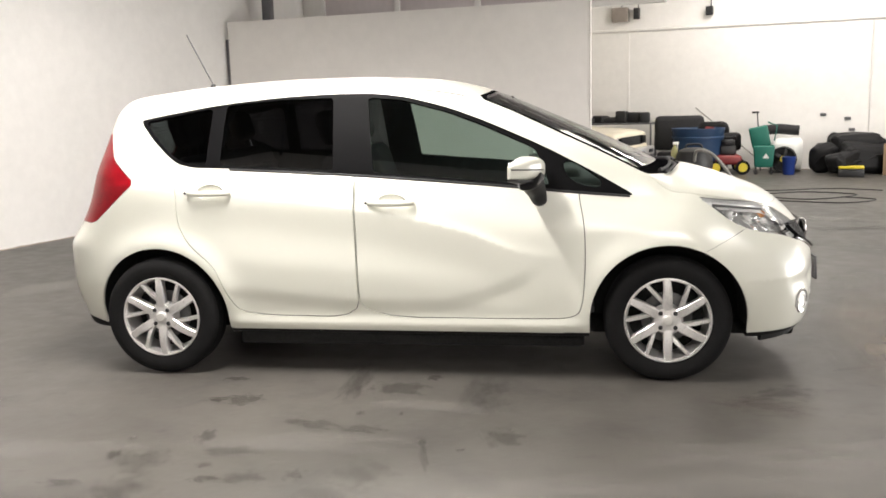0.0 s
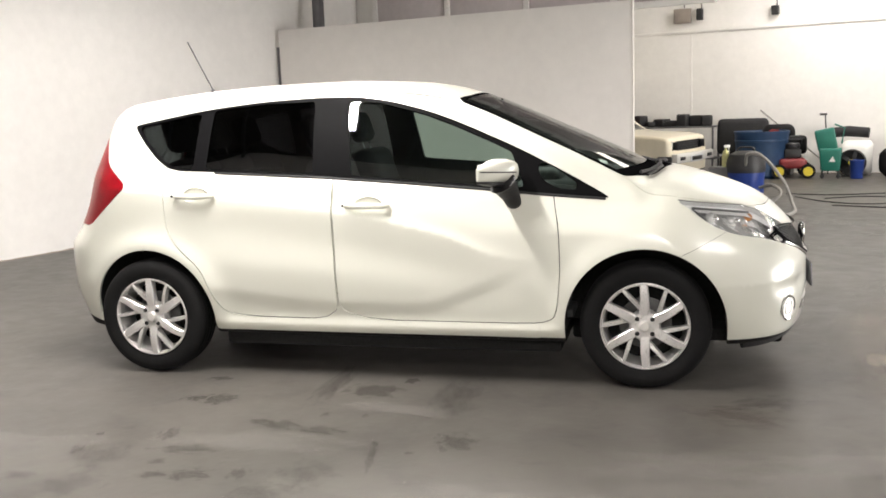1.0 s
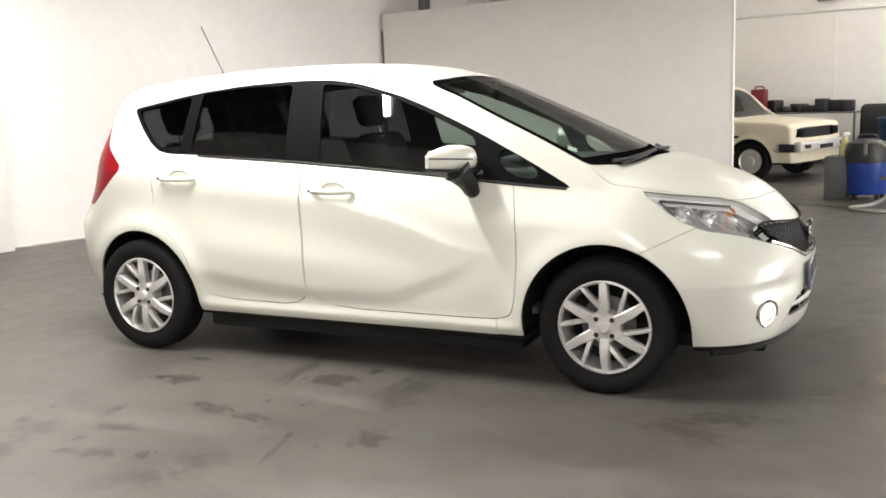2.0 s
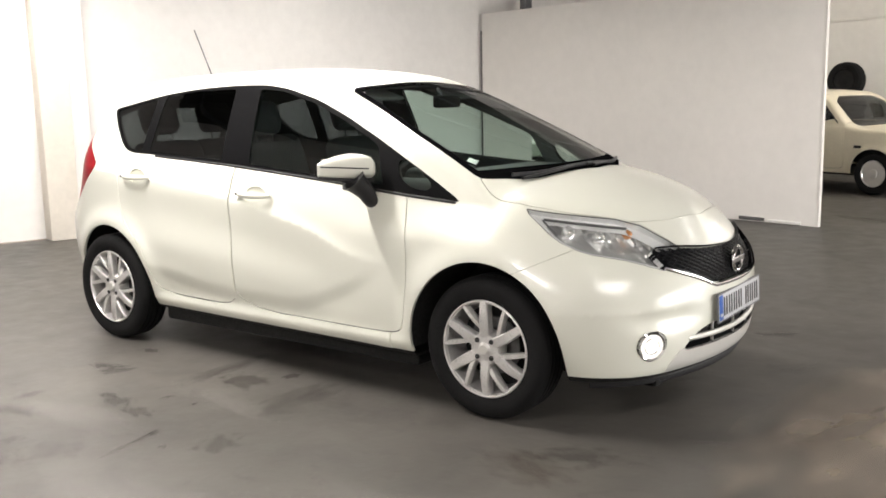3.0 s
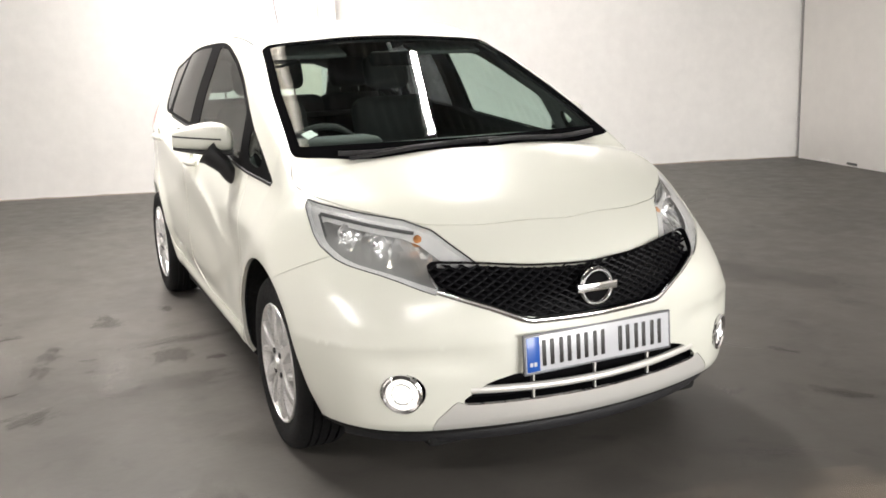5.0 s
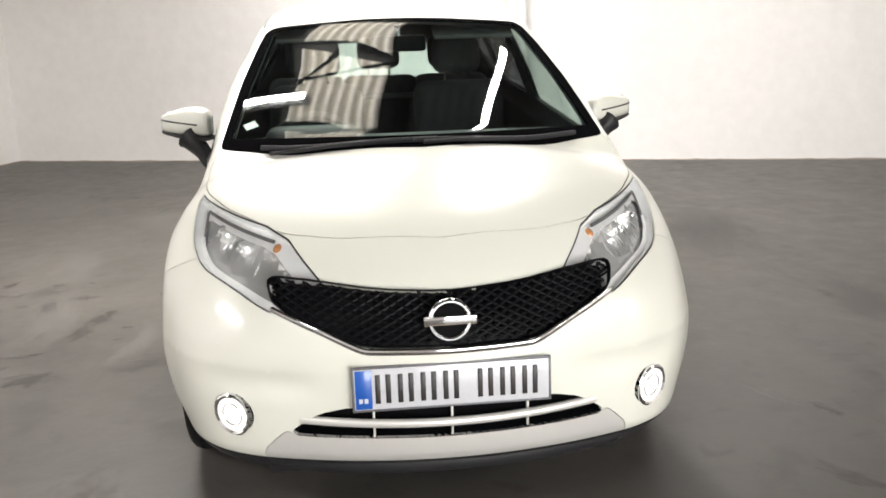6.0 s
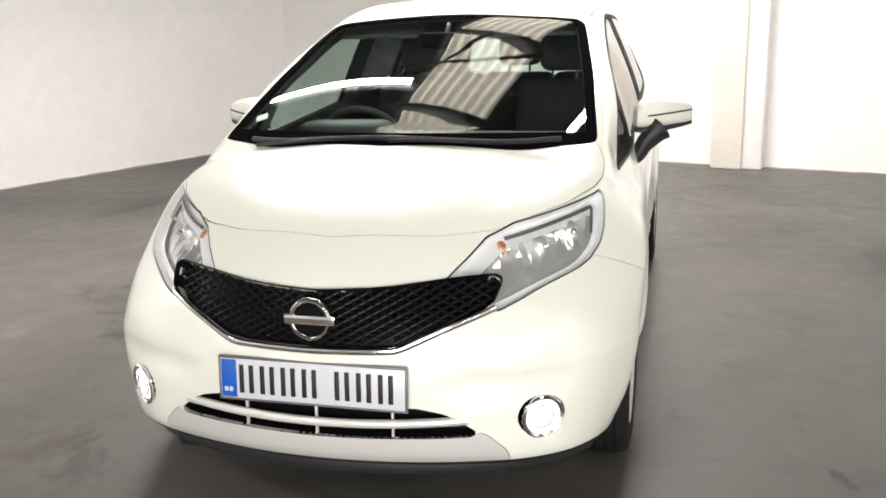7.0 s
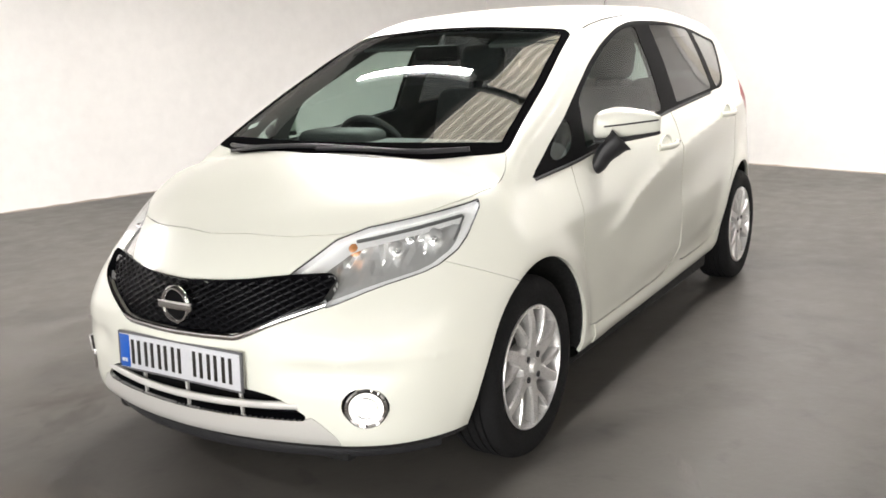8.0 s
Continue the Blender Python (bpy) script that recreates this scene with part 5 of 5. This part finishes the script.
def vacuum():
    t = thing("wet_vacuum", "blue drum vacuum cleaner with a black head and grey hose", "vacuum cleaner")
    part("drum", lathe([(.20, .06), (.215, .08), (.225, .36), (.232, .40), (.232, .42), (.22, .425)], 40), M_BLUE, t, "blue plastic drum")
    part("head", lathe([(.235, .42), (.24, .45), (.235, .55), (.20, .64), (.12, .68), (.01, .685)], 40), M_SATIN, t, "black motor head")
    part("handle", sweep(bend([(-.1, 0, .66), (-.08, 0, .72), (.08, 0, .72), (.1, 0, .66)], 6), .014, n=8), M_SATIN, t)
    for k in range(4):
        a = math.pi / 4 + k * math.pi / 2
        part("castor", lathe([(.03, -.015), (.032, 0), (.03, .015)], 16, "y"), M_SATIN, t, m=pose(.2 * math.cos(a), .2 * math.sin(a), .032))
        part("castor_arm", block(.03, .05, .05, .008, at=(.19 * math.cos(a), .19 * math.sin(a), .075)), M_SATIN, t)
    part("hose", sweep(bend([(.02, -.22, .52), (.06, -.34, .66), (.25, -.40, .62), (.48, -.46, .34), (.58, -.55, .10), (.62, -.9, .022), (.4, -1.3, .022), (.05, -1.1, .022), (.2, -.7, .022), (.45, -.62, .20), (.36, -.50, .30), (.20, -.36, .26)], 10), .020, n=10), M_HOSE, t, "grey ribbed hose")
    t.matrix_world = pose(2.33, 7.0, 0, 0, 0, -10)


vacuum()


def spray_bottle(m):
    t = thing("spray_bottle", "pale yellow spray bottle with a white trigger head", "spray bottle", m)
    part("bottle", lathe([(.001, 0), (.042, .003), (.045, .02), (.045, .14), (.035, .19), (.016, .215), (.016, .235)], 24), M_BOTTLE, t)
    part("trigger", merged(block(.08, .03, .035, .008, at=(.015, 0, .258)), block(.012, .02, .06, .005, at=(.04, 0, .215))), M_PAPER, t)


crate = thing("plastic_crate", "dark grey plastic crate standing by the vacuum cleaner", "crate", pose(2.04, 7.1, 0, 0, 0, -12))
part("crate_body", merged(block(.26, .02, .48, .006, at=(0, -.15, .24)), block(.26, .02, .48, .006, at=(0, .15, .24)), block(.02, .30, .48, .006, at=(-.12, 0, .24)), block(.02, .30, .48, .006, at=(.12, 0, .24)), block(.24, .30, .02, .004, at=(0, 0, .475))), M_GREY_PLASTIC, crate)
spray_bottle(pose(2.09, 7.02, .486, 0, 0, 20))

tub = thing("water_tub", "large dull blue plastic tub against the wall", "tub", at_hall(-.44, 11.55))
part("tub_shell", lathe([(.001, .01), (.36, 0), (.40, .05), (.425, .70), (.445, .74), (.445, .77), (.425, .77), (.405, .72), (.385, .08), (.001, .06)], 48), M_BLUE_TUB, tub)
part("rim_band", lathe([(.43, .60), (.438, .605), (.438, .63), (.43, .635)], 48, closed=True), M_BLUE_TUB, tub)

seatback = thing("folded_car_seat", "black folded car seat leaning on the wall", "car seat", at_hall(-.86, 12.05, 4))
part("seat_cushion", puffed(block(.86, .22, .62, .09, at=(0, 0, .67), seg=4), .02, 5), M_CLOTH, seatback)
part("seat_frame", block(.74, .30, .34, .05, at=(0, 0, .17)), M_SATIN, seatback)

bag = thing("holdall", "dark red and black holdall lying on boxes", "bag", at_hall(-.28, 12.05))
part("bag_body", puffed(block(.55, .26, .26, .11, at=(0, 0, .73), seg=5), .03, 6), M_BAG, bag)
part("bag_panel", puffed(block(.26, .27, .16, .07, at=(-.02, -.01, .72), seg=4), .01, 6), M_RED_PLASTIC, bag)
part("box_below", block(.5, .3, .60, .02, at=(0, .02, .30)), M_GREY_PLASTIC, bag)

mower = thing("lawnmower", "red and black petrol lawnmower with yellow wheels", "lawnmower", at_hall(.06, 11.5, 15))
part("deck", block(.42, .48, .16, .05, at=(0, 0, .24), seg=3), M_RED_PLASTIC, mower)
part("engine", merged(block(.26, .26, .16, .03, at=(0, .02, .40)), lathe([(.11, .48), (.12, .50), (.12, .55), (.10, .57)], 24)), M_SATIN, mower)
for x in (-.22, .22):
    for y in (-.18, .18):
        wl = part("wheel", lathe([(.07, -.02), (.11, -.022), (.118, 0), (.11, .022), (.07, .02)], 28, "y", closed=True), M_RUBBER, mower, m=pose(x, y * 1.4, .118))
        part("wheel_disc", lathe([(.075, -.024), (.078, 0), (.075, .024)], 24, "y"), M_YELLOW, wl, m=pose(x, y * 1.4, .118))
for x in (-.16, .16):
    part("handle_tube", sweep([(x, .2, .28), (x, .30, .50), (x * .9, .02, .62)], .012, n=8), M_SATIN, mower)
part("grip", sweep([(-.145, .02, .62), (.145, .02, .62)], .014, n=8), M_SATIN, mower)
part("grass_box", puffed(block(.44, .26, .30, .06, at=(.02, .30, .52), seg=3), .02, 6), M_BAG, mower, "black grass box")


def mop_bucket():
    t = thing("mop_bucket", "green mop bucket with a wringer and a white triangle mark", "bucket", at_hall(.65, 11.45, 8))
    bm = block(.34, .30, .36, .03, at=(0, 0, .30), seg=3)
    for v in bm.verts:
        k = .84 + .16 * (v.co.z - .12) / .36
        v.co.x *= k
        v.co.y *= k
    part("bucket", bm, M_GREEN, t)
    bm = block(.30, .24, .34, .03, at=(0, 0, 0), seg=3)
    part("wringer", bm, M_GREEN, t, "tilted green wringer", m=pose(-.07, .02, .62, 0, -12, 0))
    bm = bmesh.new()
    f = bm.faces.new([bm.verts.new(q) for q in ((-.05, 0, 0), (.05, 0, 0), (0, 0, .09))])
    bm.normal_update()
    bmesh.ops.solidify(bm, geom=[f], thickness=.002)
    part("triangle_mark", bm, M_PAPER, t, m=pose(.03, -.146, .27, 4, 0, 0))
    part("lever", sweep([(.16, 0, .55), (.20, 0, .80), (.05, 0, .86)], .014, n=8), M_GREEN, t)
    for x in (-.12, .12):
        for y in (-.1, .1):
            part("castor", lathe([(.028, -.012), (.032, 0), (.028, .012)], 14, "y"), M_SATIN, t, m=pose(x, y, .032))
            part("castor_fork", block(.03, .03, .07, .006, at=(x, y, .085)), M_SATIN, t)


mop_bucket()
pail = thing("small_bucket", "small blue plastic bucket on the floor", "bucket", at_hall(1.05, 11.4))
part("pail", lathe([(.001, .006), (.085, 0), (.09, .01), (.108, .27), (.116, .28), (.116, .295), (.104, .295), (.08, .02), (.001, .015)], 32), M_BLUE, pail)
part("bail", sweep(bend([(-.113, 0, .27), (-.08, .085, .22), (.08, .085, .22), (.113, 0, .27)], 6), .004, n=6), M_STEEL, pail)
fan = thing("floor_fan", "dark round floor fan with a yellow hub", "fan", at_hall(.93, 11.8))
part("fan_ring", lathe([(.20, -.06), (.215, -.05), (.215, .05), (.20, .06)], 36, "y", closed=True), M_SATIN, fan, m=pose(0, 0, .225))
part("fan_hub", lathe([(.05, -.05), (.055, 0), (.05, .05)], 20, "y"), M_YELLOW, fan, m=pose(0, 0, .225))
for k in range(5):
    part("fan_blade", block(.16, .01, .07, .004, at=(.11, 0, 0)), M_SATIN, fan, m=pose(0, 0, .225, 0, 72 * k, 0) @ pose(0, 0, 0, 25, 0, 0))
part("fan_back", lathe([(.205, .055), (.205, .06)], 32, "y"), M_SATIN, fan, m=pose(0, 0, .225))
part("fan_foot", block(.30, .16, .02, .005, at=(0, 0, .01)), M_SATIN, fan)
roll = thing("carpet_roll", "dark grey rolled mat lying on pale sacks", "mat", at_hall(.82, 12.1))
part("mat_roll", puffed(sweep([(-.28, 0, .70), (0, 0, .72), (.32, 0, .69)], .085, n=20), .012, 6), M_CLOTH, roll)
part("pale_sack", puffed(block(.50, .28, .56, .12, at=(.14, 0, .29), seg=6), .045, 7), M_PAPER, roll, "pale plastic sack")

for k, (u, v, sx, sy, sz) in enumerate(((1.60, 11.85, .46, .42, .44), (2.05, 11.95, .80, .42, .62), (2.35, 11.75, 1.15, .45, .46), (3.15, 11.85, 1.05, .5, .54), (1.95, 11.45, .75, .34, .32))):
    t = thing("bin_bag", "black shiny refuse bag slumped against the wall" if k else "small black refuse bag slumped beside the buckets", "bag", at_hall(u, v, 13 * k), "refuse bags")
    bm = block(sx, sy, sz, min(sx, sy, sz) * .30, at=(0, 0, sz / 2), seg=6)
    bmesh.ops.subdivide_edges(bm, edges=bm.edges[:], cuts=1, use_grid_fill=True)
    puffed(bm, .07, 3.5, k * 3.1)
    puffed(bm, .025, 13, k * 1.7)
    low = min(v.co.z for v in bm.verts)
    for v in bm.verts:
        v.co.z -= low
    part("bag_sack", bm, M_BAG, t)
    part("bag_fold", puffed(sweep(bend([(-sx * .4, -sy * .38, sz * .3), (0, -sy * .46, sz * .7), (sx * .38, -sy * .40, sz * .45)], 6), .035, .02, n=8), .012, 9), M_BAG, t)
case = thing("tool_case", "black tool case with a yellow lid edge", "tool case", at_hall(2.0, 11.1, 3))
part("case_body", block(.38, .24, .13, .02, at=(0, 0, .065)), M_SATIN, case)
part("case_lid", block(.37, .23, .04, .012, at=(0, 0, .15)), M_YELLOW, case, "yellow lid")
part("case_handle", sweep(bend([(-.08, -.13, .12), (-.06, -.16, .12), (.06, -.16, .12), (.08, -.13, .12)], 5), .009, n=8), M_SATIN, case)
board = thing("wooden_board", "scuffed brown board leaning by the bags", "board", at_hall(2.75, 11.4, -3))
part("plank", block(.60, .03, .50, .004, at=(0, 0, .25)), M_WOOD, board)
pole = thing("long_pole", "thin pale pole leaning over the clutter", "pole")
a, b = hall(-.62, 12.3, 1.10), hall(.75, 11.9, .015)
part("shaft", sweep([a, b], .012, n=10), M_HOSE, pole)
squeegee = thing("squeegee", "black handled squeegee leaning on the wall", "squeegee", at_hall(.55, 12.2))
part("stick", sweep([(0, -.25, .02), (-.12, .15, 1.0)], .011, n=8), M_SATIN, squeegee)
part("blade", block(.12, .03, .035, .008, at=(-.15, .14, 1.0)), M_SATIN, squeegee)

# Things stacked behind the old car.
rack = thing("storage_rack", "low grey rack heaped with dark car parts", "rack", at_hall(-2.05, 11.95))
for x in (-.75, .75):
    for y in (-.2, .2):
        part("rack_leg", block(.03, .03, .86, .004, at=(x, y, .43)), M_STEEL, rack)
for z in (.3, .85):
    part("rack_shelf", block(1.56, .46, .025, .004, at=(0, 0, z)), M_STEEL, rack)
heap = random.Random(9)
for k in range(7):
    w = heap.uniform(.16, .32)
    pt = thing("car_part", "dark plastic car part lying on the rack", "car part", at_hall(-2.05 - .62 + k * .205, 11.95 + heap.uniform(-.08, .08), heap.uniform(-30, 30), .8625), "parts on the rack")
    h = heap.uniform(.08, .22)
    part("moulding", puffed(block(w, .22, h, .03, at=(0, 0, h / 2 + .004), seg=3), .006, 8, k), M_SATIN, pt)
can = thing("jerry_can", "red fuel can on the rack", "can", at_hall(-2.86, 11.75))
part("can_body", block(.26, .16, .34, .03, at=(0, 0, 1.09), seg=3), M_RED_PLASTIC, can)
part("can_stand", block(.36, .30, .92, .02, at=(0, 0, .46)), M_GREY_PLASTIC, can)
part("can_handle", sweep(bend([(-.08, 0, 1.25), (-.06, 0, 1.30), (.06, 0, 1.30), (.08, 0, 1.25)], 5), .012, n=8), M_RED_PLASTIC, can)
for k in range(6):
    t = thing("loose_tyre", "worn black tyre in a stack by the wall", "tyre", at_hall(-3.95 + .02 * (k % 2), 11.95, 0, .001 + k * .200), "stacked tyres")
    part("tyre_ring", lathe([(.20, .01), (.27, 0), (.30, .03), (.305, .10), (.30, .17), (.27, .20), (.20, .19), (.19, .10)], 40, closed=True), M_RUBBER, t)
t = thing("loose_tyre", "worn black wheel and tyre standing upright on a stack", "tyre", at_hall(-3.95, 11.95, 0, 1.20), "stacked tyres")
part("tyre_ring", lathe([(.20, -.09), (.27, -.10), (.30, -.07), (.305, 0), (.30, .07), (.27, .10), (.20, .09), (.19, 0)], 40, "y", closed=True), M_RUBBER, t, m=pose(0, 0, .305))
part("wheel_disc", lathe([(.195, -.05), (.17, -.07), (.08, -.04), (.05, -.06), (.001, -.062)], 32, "y"), M_UNDER, t, "black steel wheel", m=pose(0, 0, .305))

# Boxes and conduit high on the far wall.
for u, w, h, z in ((-2.06, .30, .26, 2.82), (-1.75, .10, .20, 2.83), (-.45, .12, .15, 2.80)):
    jb = thing("junction_box", "grey electrical box on the upper far wall" if w > .2 else "small black alarm box on the upper far wall", "electrical box", at_hall(u, NORTH + .12))
    part("box", block(w, .12, h, .01, at=(0, -.06, z)), M_BOX if w > .2 else M_SATIN, jb)
    part("cover", block(w * .8, .01, h * .8, .004, at=(0, -.125, z)), M_BOX if w > .2 else M_SATIN, jb)
    part("conduit", sweep([(.02, -.02, z + h / 2), (.02, -.02, HIGH - .1)], .010, n=8), M_STEEL, jb)
pipe = thing("wall_conduit", "thin grey conduit down the far wall", "conduit", at_hall(2.22, NORTH))
part("pipe", sweep([(0, -.02, .6), (0, -.02, 2.48)], .008, n=8), M_WALL, pipe)
tagged(part("trim_wall_joint", block(.03, .008, 2.5, .003), M_WALL, m=hall_pose(-1.88, NORTH - .002, 1.25)), "faint vertical joint cover on the far wall", "trim", kind="structure")
for u, z in ((1.49, .94), (1.88, .87), (1.95, .68)):
    hk = thing("wall_hook", "small dark hook on the far wall", "hook", at_hall(u, NORTH), "wall hooks")
    part("hook_plate", block(.10, .015, .05, .004, at=(0, -.006, z)), M_STEEL, hk)
    part("hook_pin", sweep(bend([(0, -.01, z), (0, -.06, z - .01), (0, -.07, z + .03)], 4), .006, n=6), M_STEEL, hk)
cup = thing("plastic_bottle", "crushed pale blue plastic bottle by the partition", "bottle", part_pose(-3.70, .12))
part("bottle_body", puffed(lathe([(.001, 0), (.05, .002), (.055, .02), (.05, .09), (.056, .14), (.03, .20), (.014, .215), (.014, .235)], 20), .006, 14), shader("pale_blue_plastic", (.45, .56, .66), .3, vary=.1), cup)
sb = thing("alarm_sensor", "small beige sensor box on the wall", "sensor", at_hall(-2.2, SOUTH))
part("sensor_box", block(.12, .06, .10, .012, at=(0, .03, 2.35)), M_PILLAR, sb)

# Cables on the floor.
for pts in (((3.1, 7.9), (3.3, 7.3), (3.9, 7.0), (4.4, 7.4), (4.0, 7.9), (3.4, 7.7)), ((2.9, 8.3), (3.5, 8.1), (4.3, 8.2), (5.0, 7.9)), ((3.4, 6.9), (4.0, 6.6), (4.6, 6.9), (4.2, 7.2))):
    cb = thing("floor_cable", "thin dark cable lying in loops on the concrete", "cable", group="floor cables")
    part("cord", sweep(bend([(x + .07 * math.sin(7 * y), y + .05 * math.sin(9 * x), .006) for x, y in pts], 10), .0075, n=6), M_SATIN, cb)

# Stains and scuffs.
STAIN_LABELS = {M_SPOT: "small dark dried oil spot on the concrete", M_STAIN: "dark oily mark soaked into the concrete",
                M_RUST: "brown rusty damp mark on the concrete", M_PALE: "pale dusty scuff on the concrete",
                M_TAN_PATCH: "wide pale brown patch on the concrete"}
laid = itertools.count()


def stain(x, y, a, b, turn, mat):
    """A thin film on the floor: centre, half length, half width, turn."""
    bm = bmesh.new()
    bmesh.ops.create_circle(bm, cap_ends=True, segments=28, radius=1.15)
    st = part("floor_stain", bm, mat, smooth=False)
    st.matrix_world = pose(x, y, .002 + .00008 * next(laid), 0, 0, turn) @ Matrix.Diagonal((a * 1.5, b * 1.5, 1, 1))
    tagged(st, STAIN_LABELS[mat], "stain", "floor stains")


stain(-0.86, -1.20, 0.061, 0.036, 9, M_SPOT)
stain(-0.73, -1.20, 0.091, 0.073, 6, M_SPOT)
stain(-0.88, -0.87, 0.060, 0.032, 0, M_SPOT)
stain(-0.71, -1.68, 0.041, 0.067, 14, M_SPOT)
stain(-0.23, -0.89, 0.060, 0.257, 0, M_STAIN)
stain(0.01, -0.98, 0.130, 0.100, 4, M_SPOT)
stain(0.15, -0.79, 0.040, 0.051, 0, M_SPOT)
stain(-0.11, -1.35, 0.020, 0.032, 0, M_SPOT)
stain(-0.26, -1.51, 0.080, 0.051, 0, M_SPOT)
stain(-0.05, -1.55, 0.100, 0.041, 0, M_SPOT)
stain(-0.38, -1.48, 0.050, 0.032, 0, M_SPOT)
stain(0.56, -1.61, 0.080, 0.091, 0, M_SPOT)
stain(0.26, -1.83, 0.014, 0.153, 12, M_SPOT)
stain(0.23, -1.68, 0.015, 0.030, 0, M_SPOT)
stain(0.05, -2.02, 0.100, 0.102, 5, M_STAIN)
stain(-0.59, -1.99, 0.030, 0.032, 0, M_SPOT)
stain(-0.54, -2.12, 0.051, 0.032, 11, M_SPOT)
stain(-0.55, -1.84, 0.130, 0.041, 4, M_SPOT)
stain(-0.82, -2.25, 0.110, 0.103, 5, M_STAIN)
stain(-0.86, -1.97, 0.091, 0.112, 6, M_STAIN)
stain(-0.04, -2.22, 0.100, 0.073, 5, M_STAIN)
stain(-0.20, -2.06, 0.040, 0.051, 0, M_SPOT)
stain(-1.02, -1.73, 0.020, 0.022, 0, M_SPOT)
stain(-0.39, -2.10, 0.081, 0.051, 7, M_SPOT)
stain(-1.07, -2.20, 0.070, 0.032, 0, M_SPOT)
stain(0.08, -1.35, 0.014, 0.022, 0, M_SPOT)
stain(0.40, -1.76, 0.020, 0.020, 0, M_SPOT)
stain(0.44, -1.02, 0.100, 0.25, 0, M_STAIN)
stain(-1.01, -1.91, 0.030, 0.050, 0, M_SPOT)
stain(1.82, -.95, .16, .08, 20, M_STAIN)
stain(1.7, -1.14, .22, .10, -20, M_RUST)
stain(2.5, -.3, .10, .03, 60, M_SPOT)
stain(2.2, -.55, .12, .02, 20, M_PALE)
stain(2.58, -.02, .26, .012, 72, M_SPOT)
stain(2.69, .30, .16, .012, 68, M_SPOT)
stain(2.22, .68, .10, .03, 70, M_PALE)
stain(1.25, 1.31, .14, .03, 30, M_PALE)
stain(1.42, 1.45, .08, .025, 20, M_SPOT)
stain(1.93, 1.26, .10, .04, 30, M_SPOT)
stain(1.68, .89, .05, .02, 0, M_PALE)
stain(-1.1, -2.4, .3, .14, 10, M_STAIN)
stain(1.3, -2.3, .3, .10, -15, M_PALE)
stain(2.2, -1.6, .4, .12, 20, M_PALE)
stain(.7, -2.15, .32, .12, 8, M_PALE)
stain(-.35, -1.75, .42, .10, 4, M_PALE)
stain(1.55, -1.75, .30, .12, -12, M_PALE)
stain(-1.4, -1.9, .35, .14, 10, M_PALE)
stain(.2, -1.25, .30, .07, -5, M_PALE)
stain(1.5, 6.35, .30, .12, -15, M_RUST)
stain(2.05, 6.15, .32, .12, -15, M_RUST)
stain(2.6, 6.0, .35, .14, -15, M_STAIN)
stain(1.2, 6.55, .3, .1, -15, M_STAIN)
stain(3.2, 5.2, .6, .25, -20, M_PALE)
stain(3.6, 4.4, .5, .12, 10, M_STAIN)
stain(3.0, 3.4, .5, .2, -30, M_PALE)
stain(-2.6, 3.6, .5, .2, 20, M_PALE)
stain(-3.2, 1.5, .6, .2, 60, M_PALE)
stain(-2.8, -1.6, .6, .25, 20, M_PALE)
stain(-2.5, -3.4, .5, .2, -10, M_STAIN)
stain(3.4, .9, .3, .1, 40, M_STAIN)
stain(-3.6, -2.6, .5, .25, 0, M_PALE)
stain(.4, 2.4, .6, .2, 10, M_STAIN)
stain(-1.6, 2.2, .6, .25, -15, M_STAIN)
stain(2.9, 1.7, .35, .15, 60, M_PALE)
# Wide patch that turns the concrete paler and browner.
stain(2.80, .10, .33, .75, -10, M_TAN_PATCH)
stain(1.5, -2.0, .50, .28, 12, M_PALE)
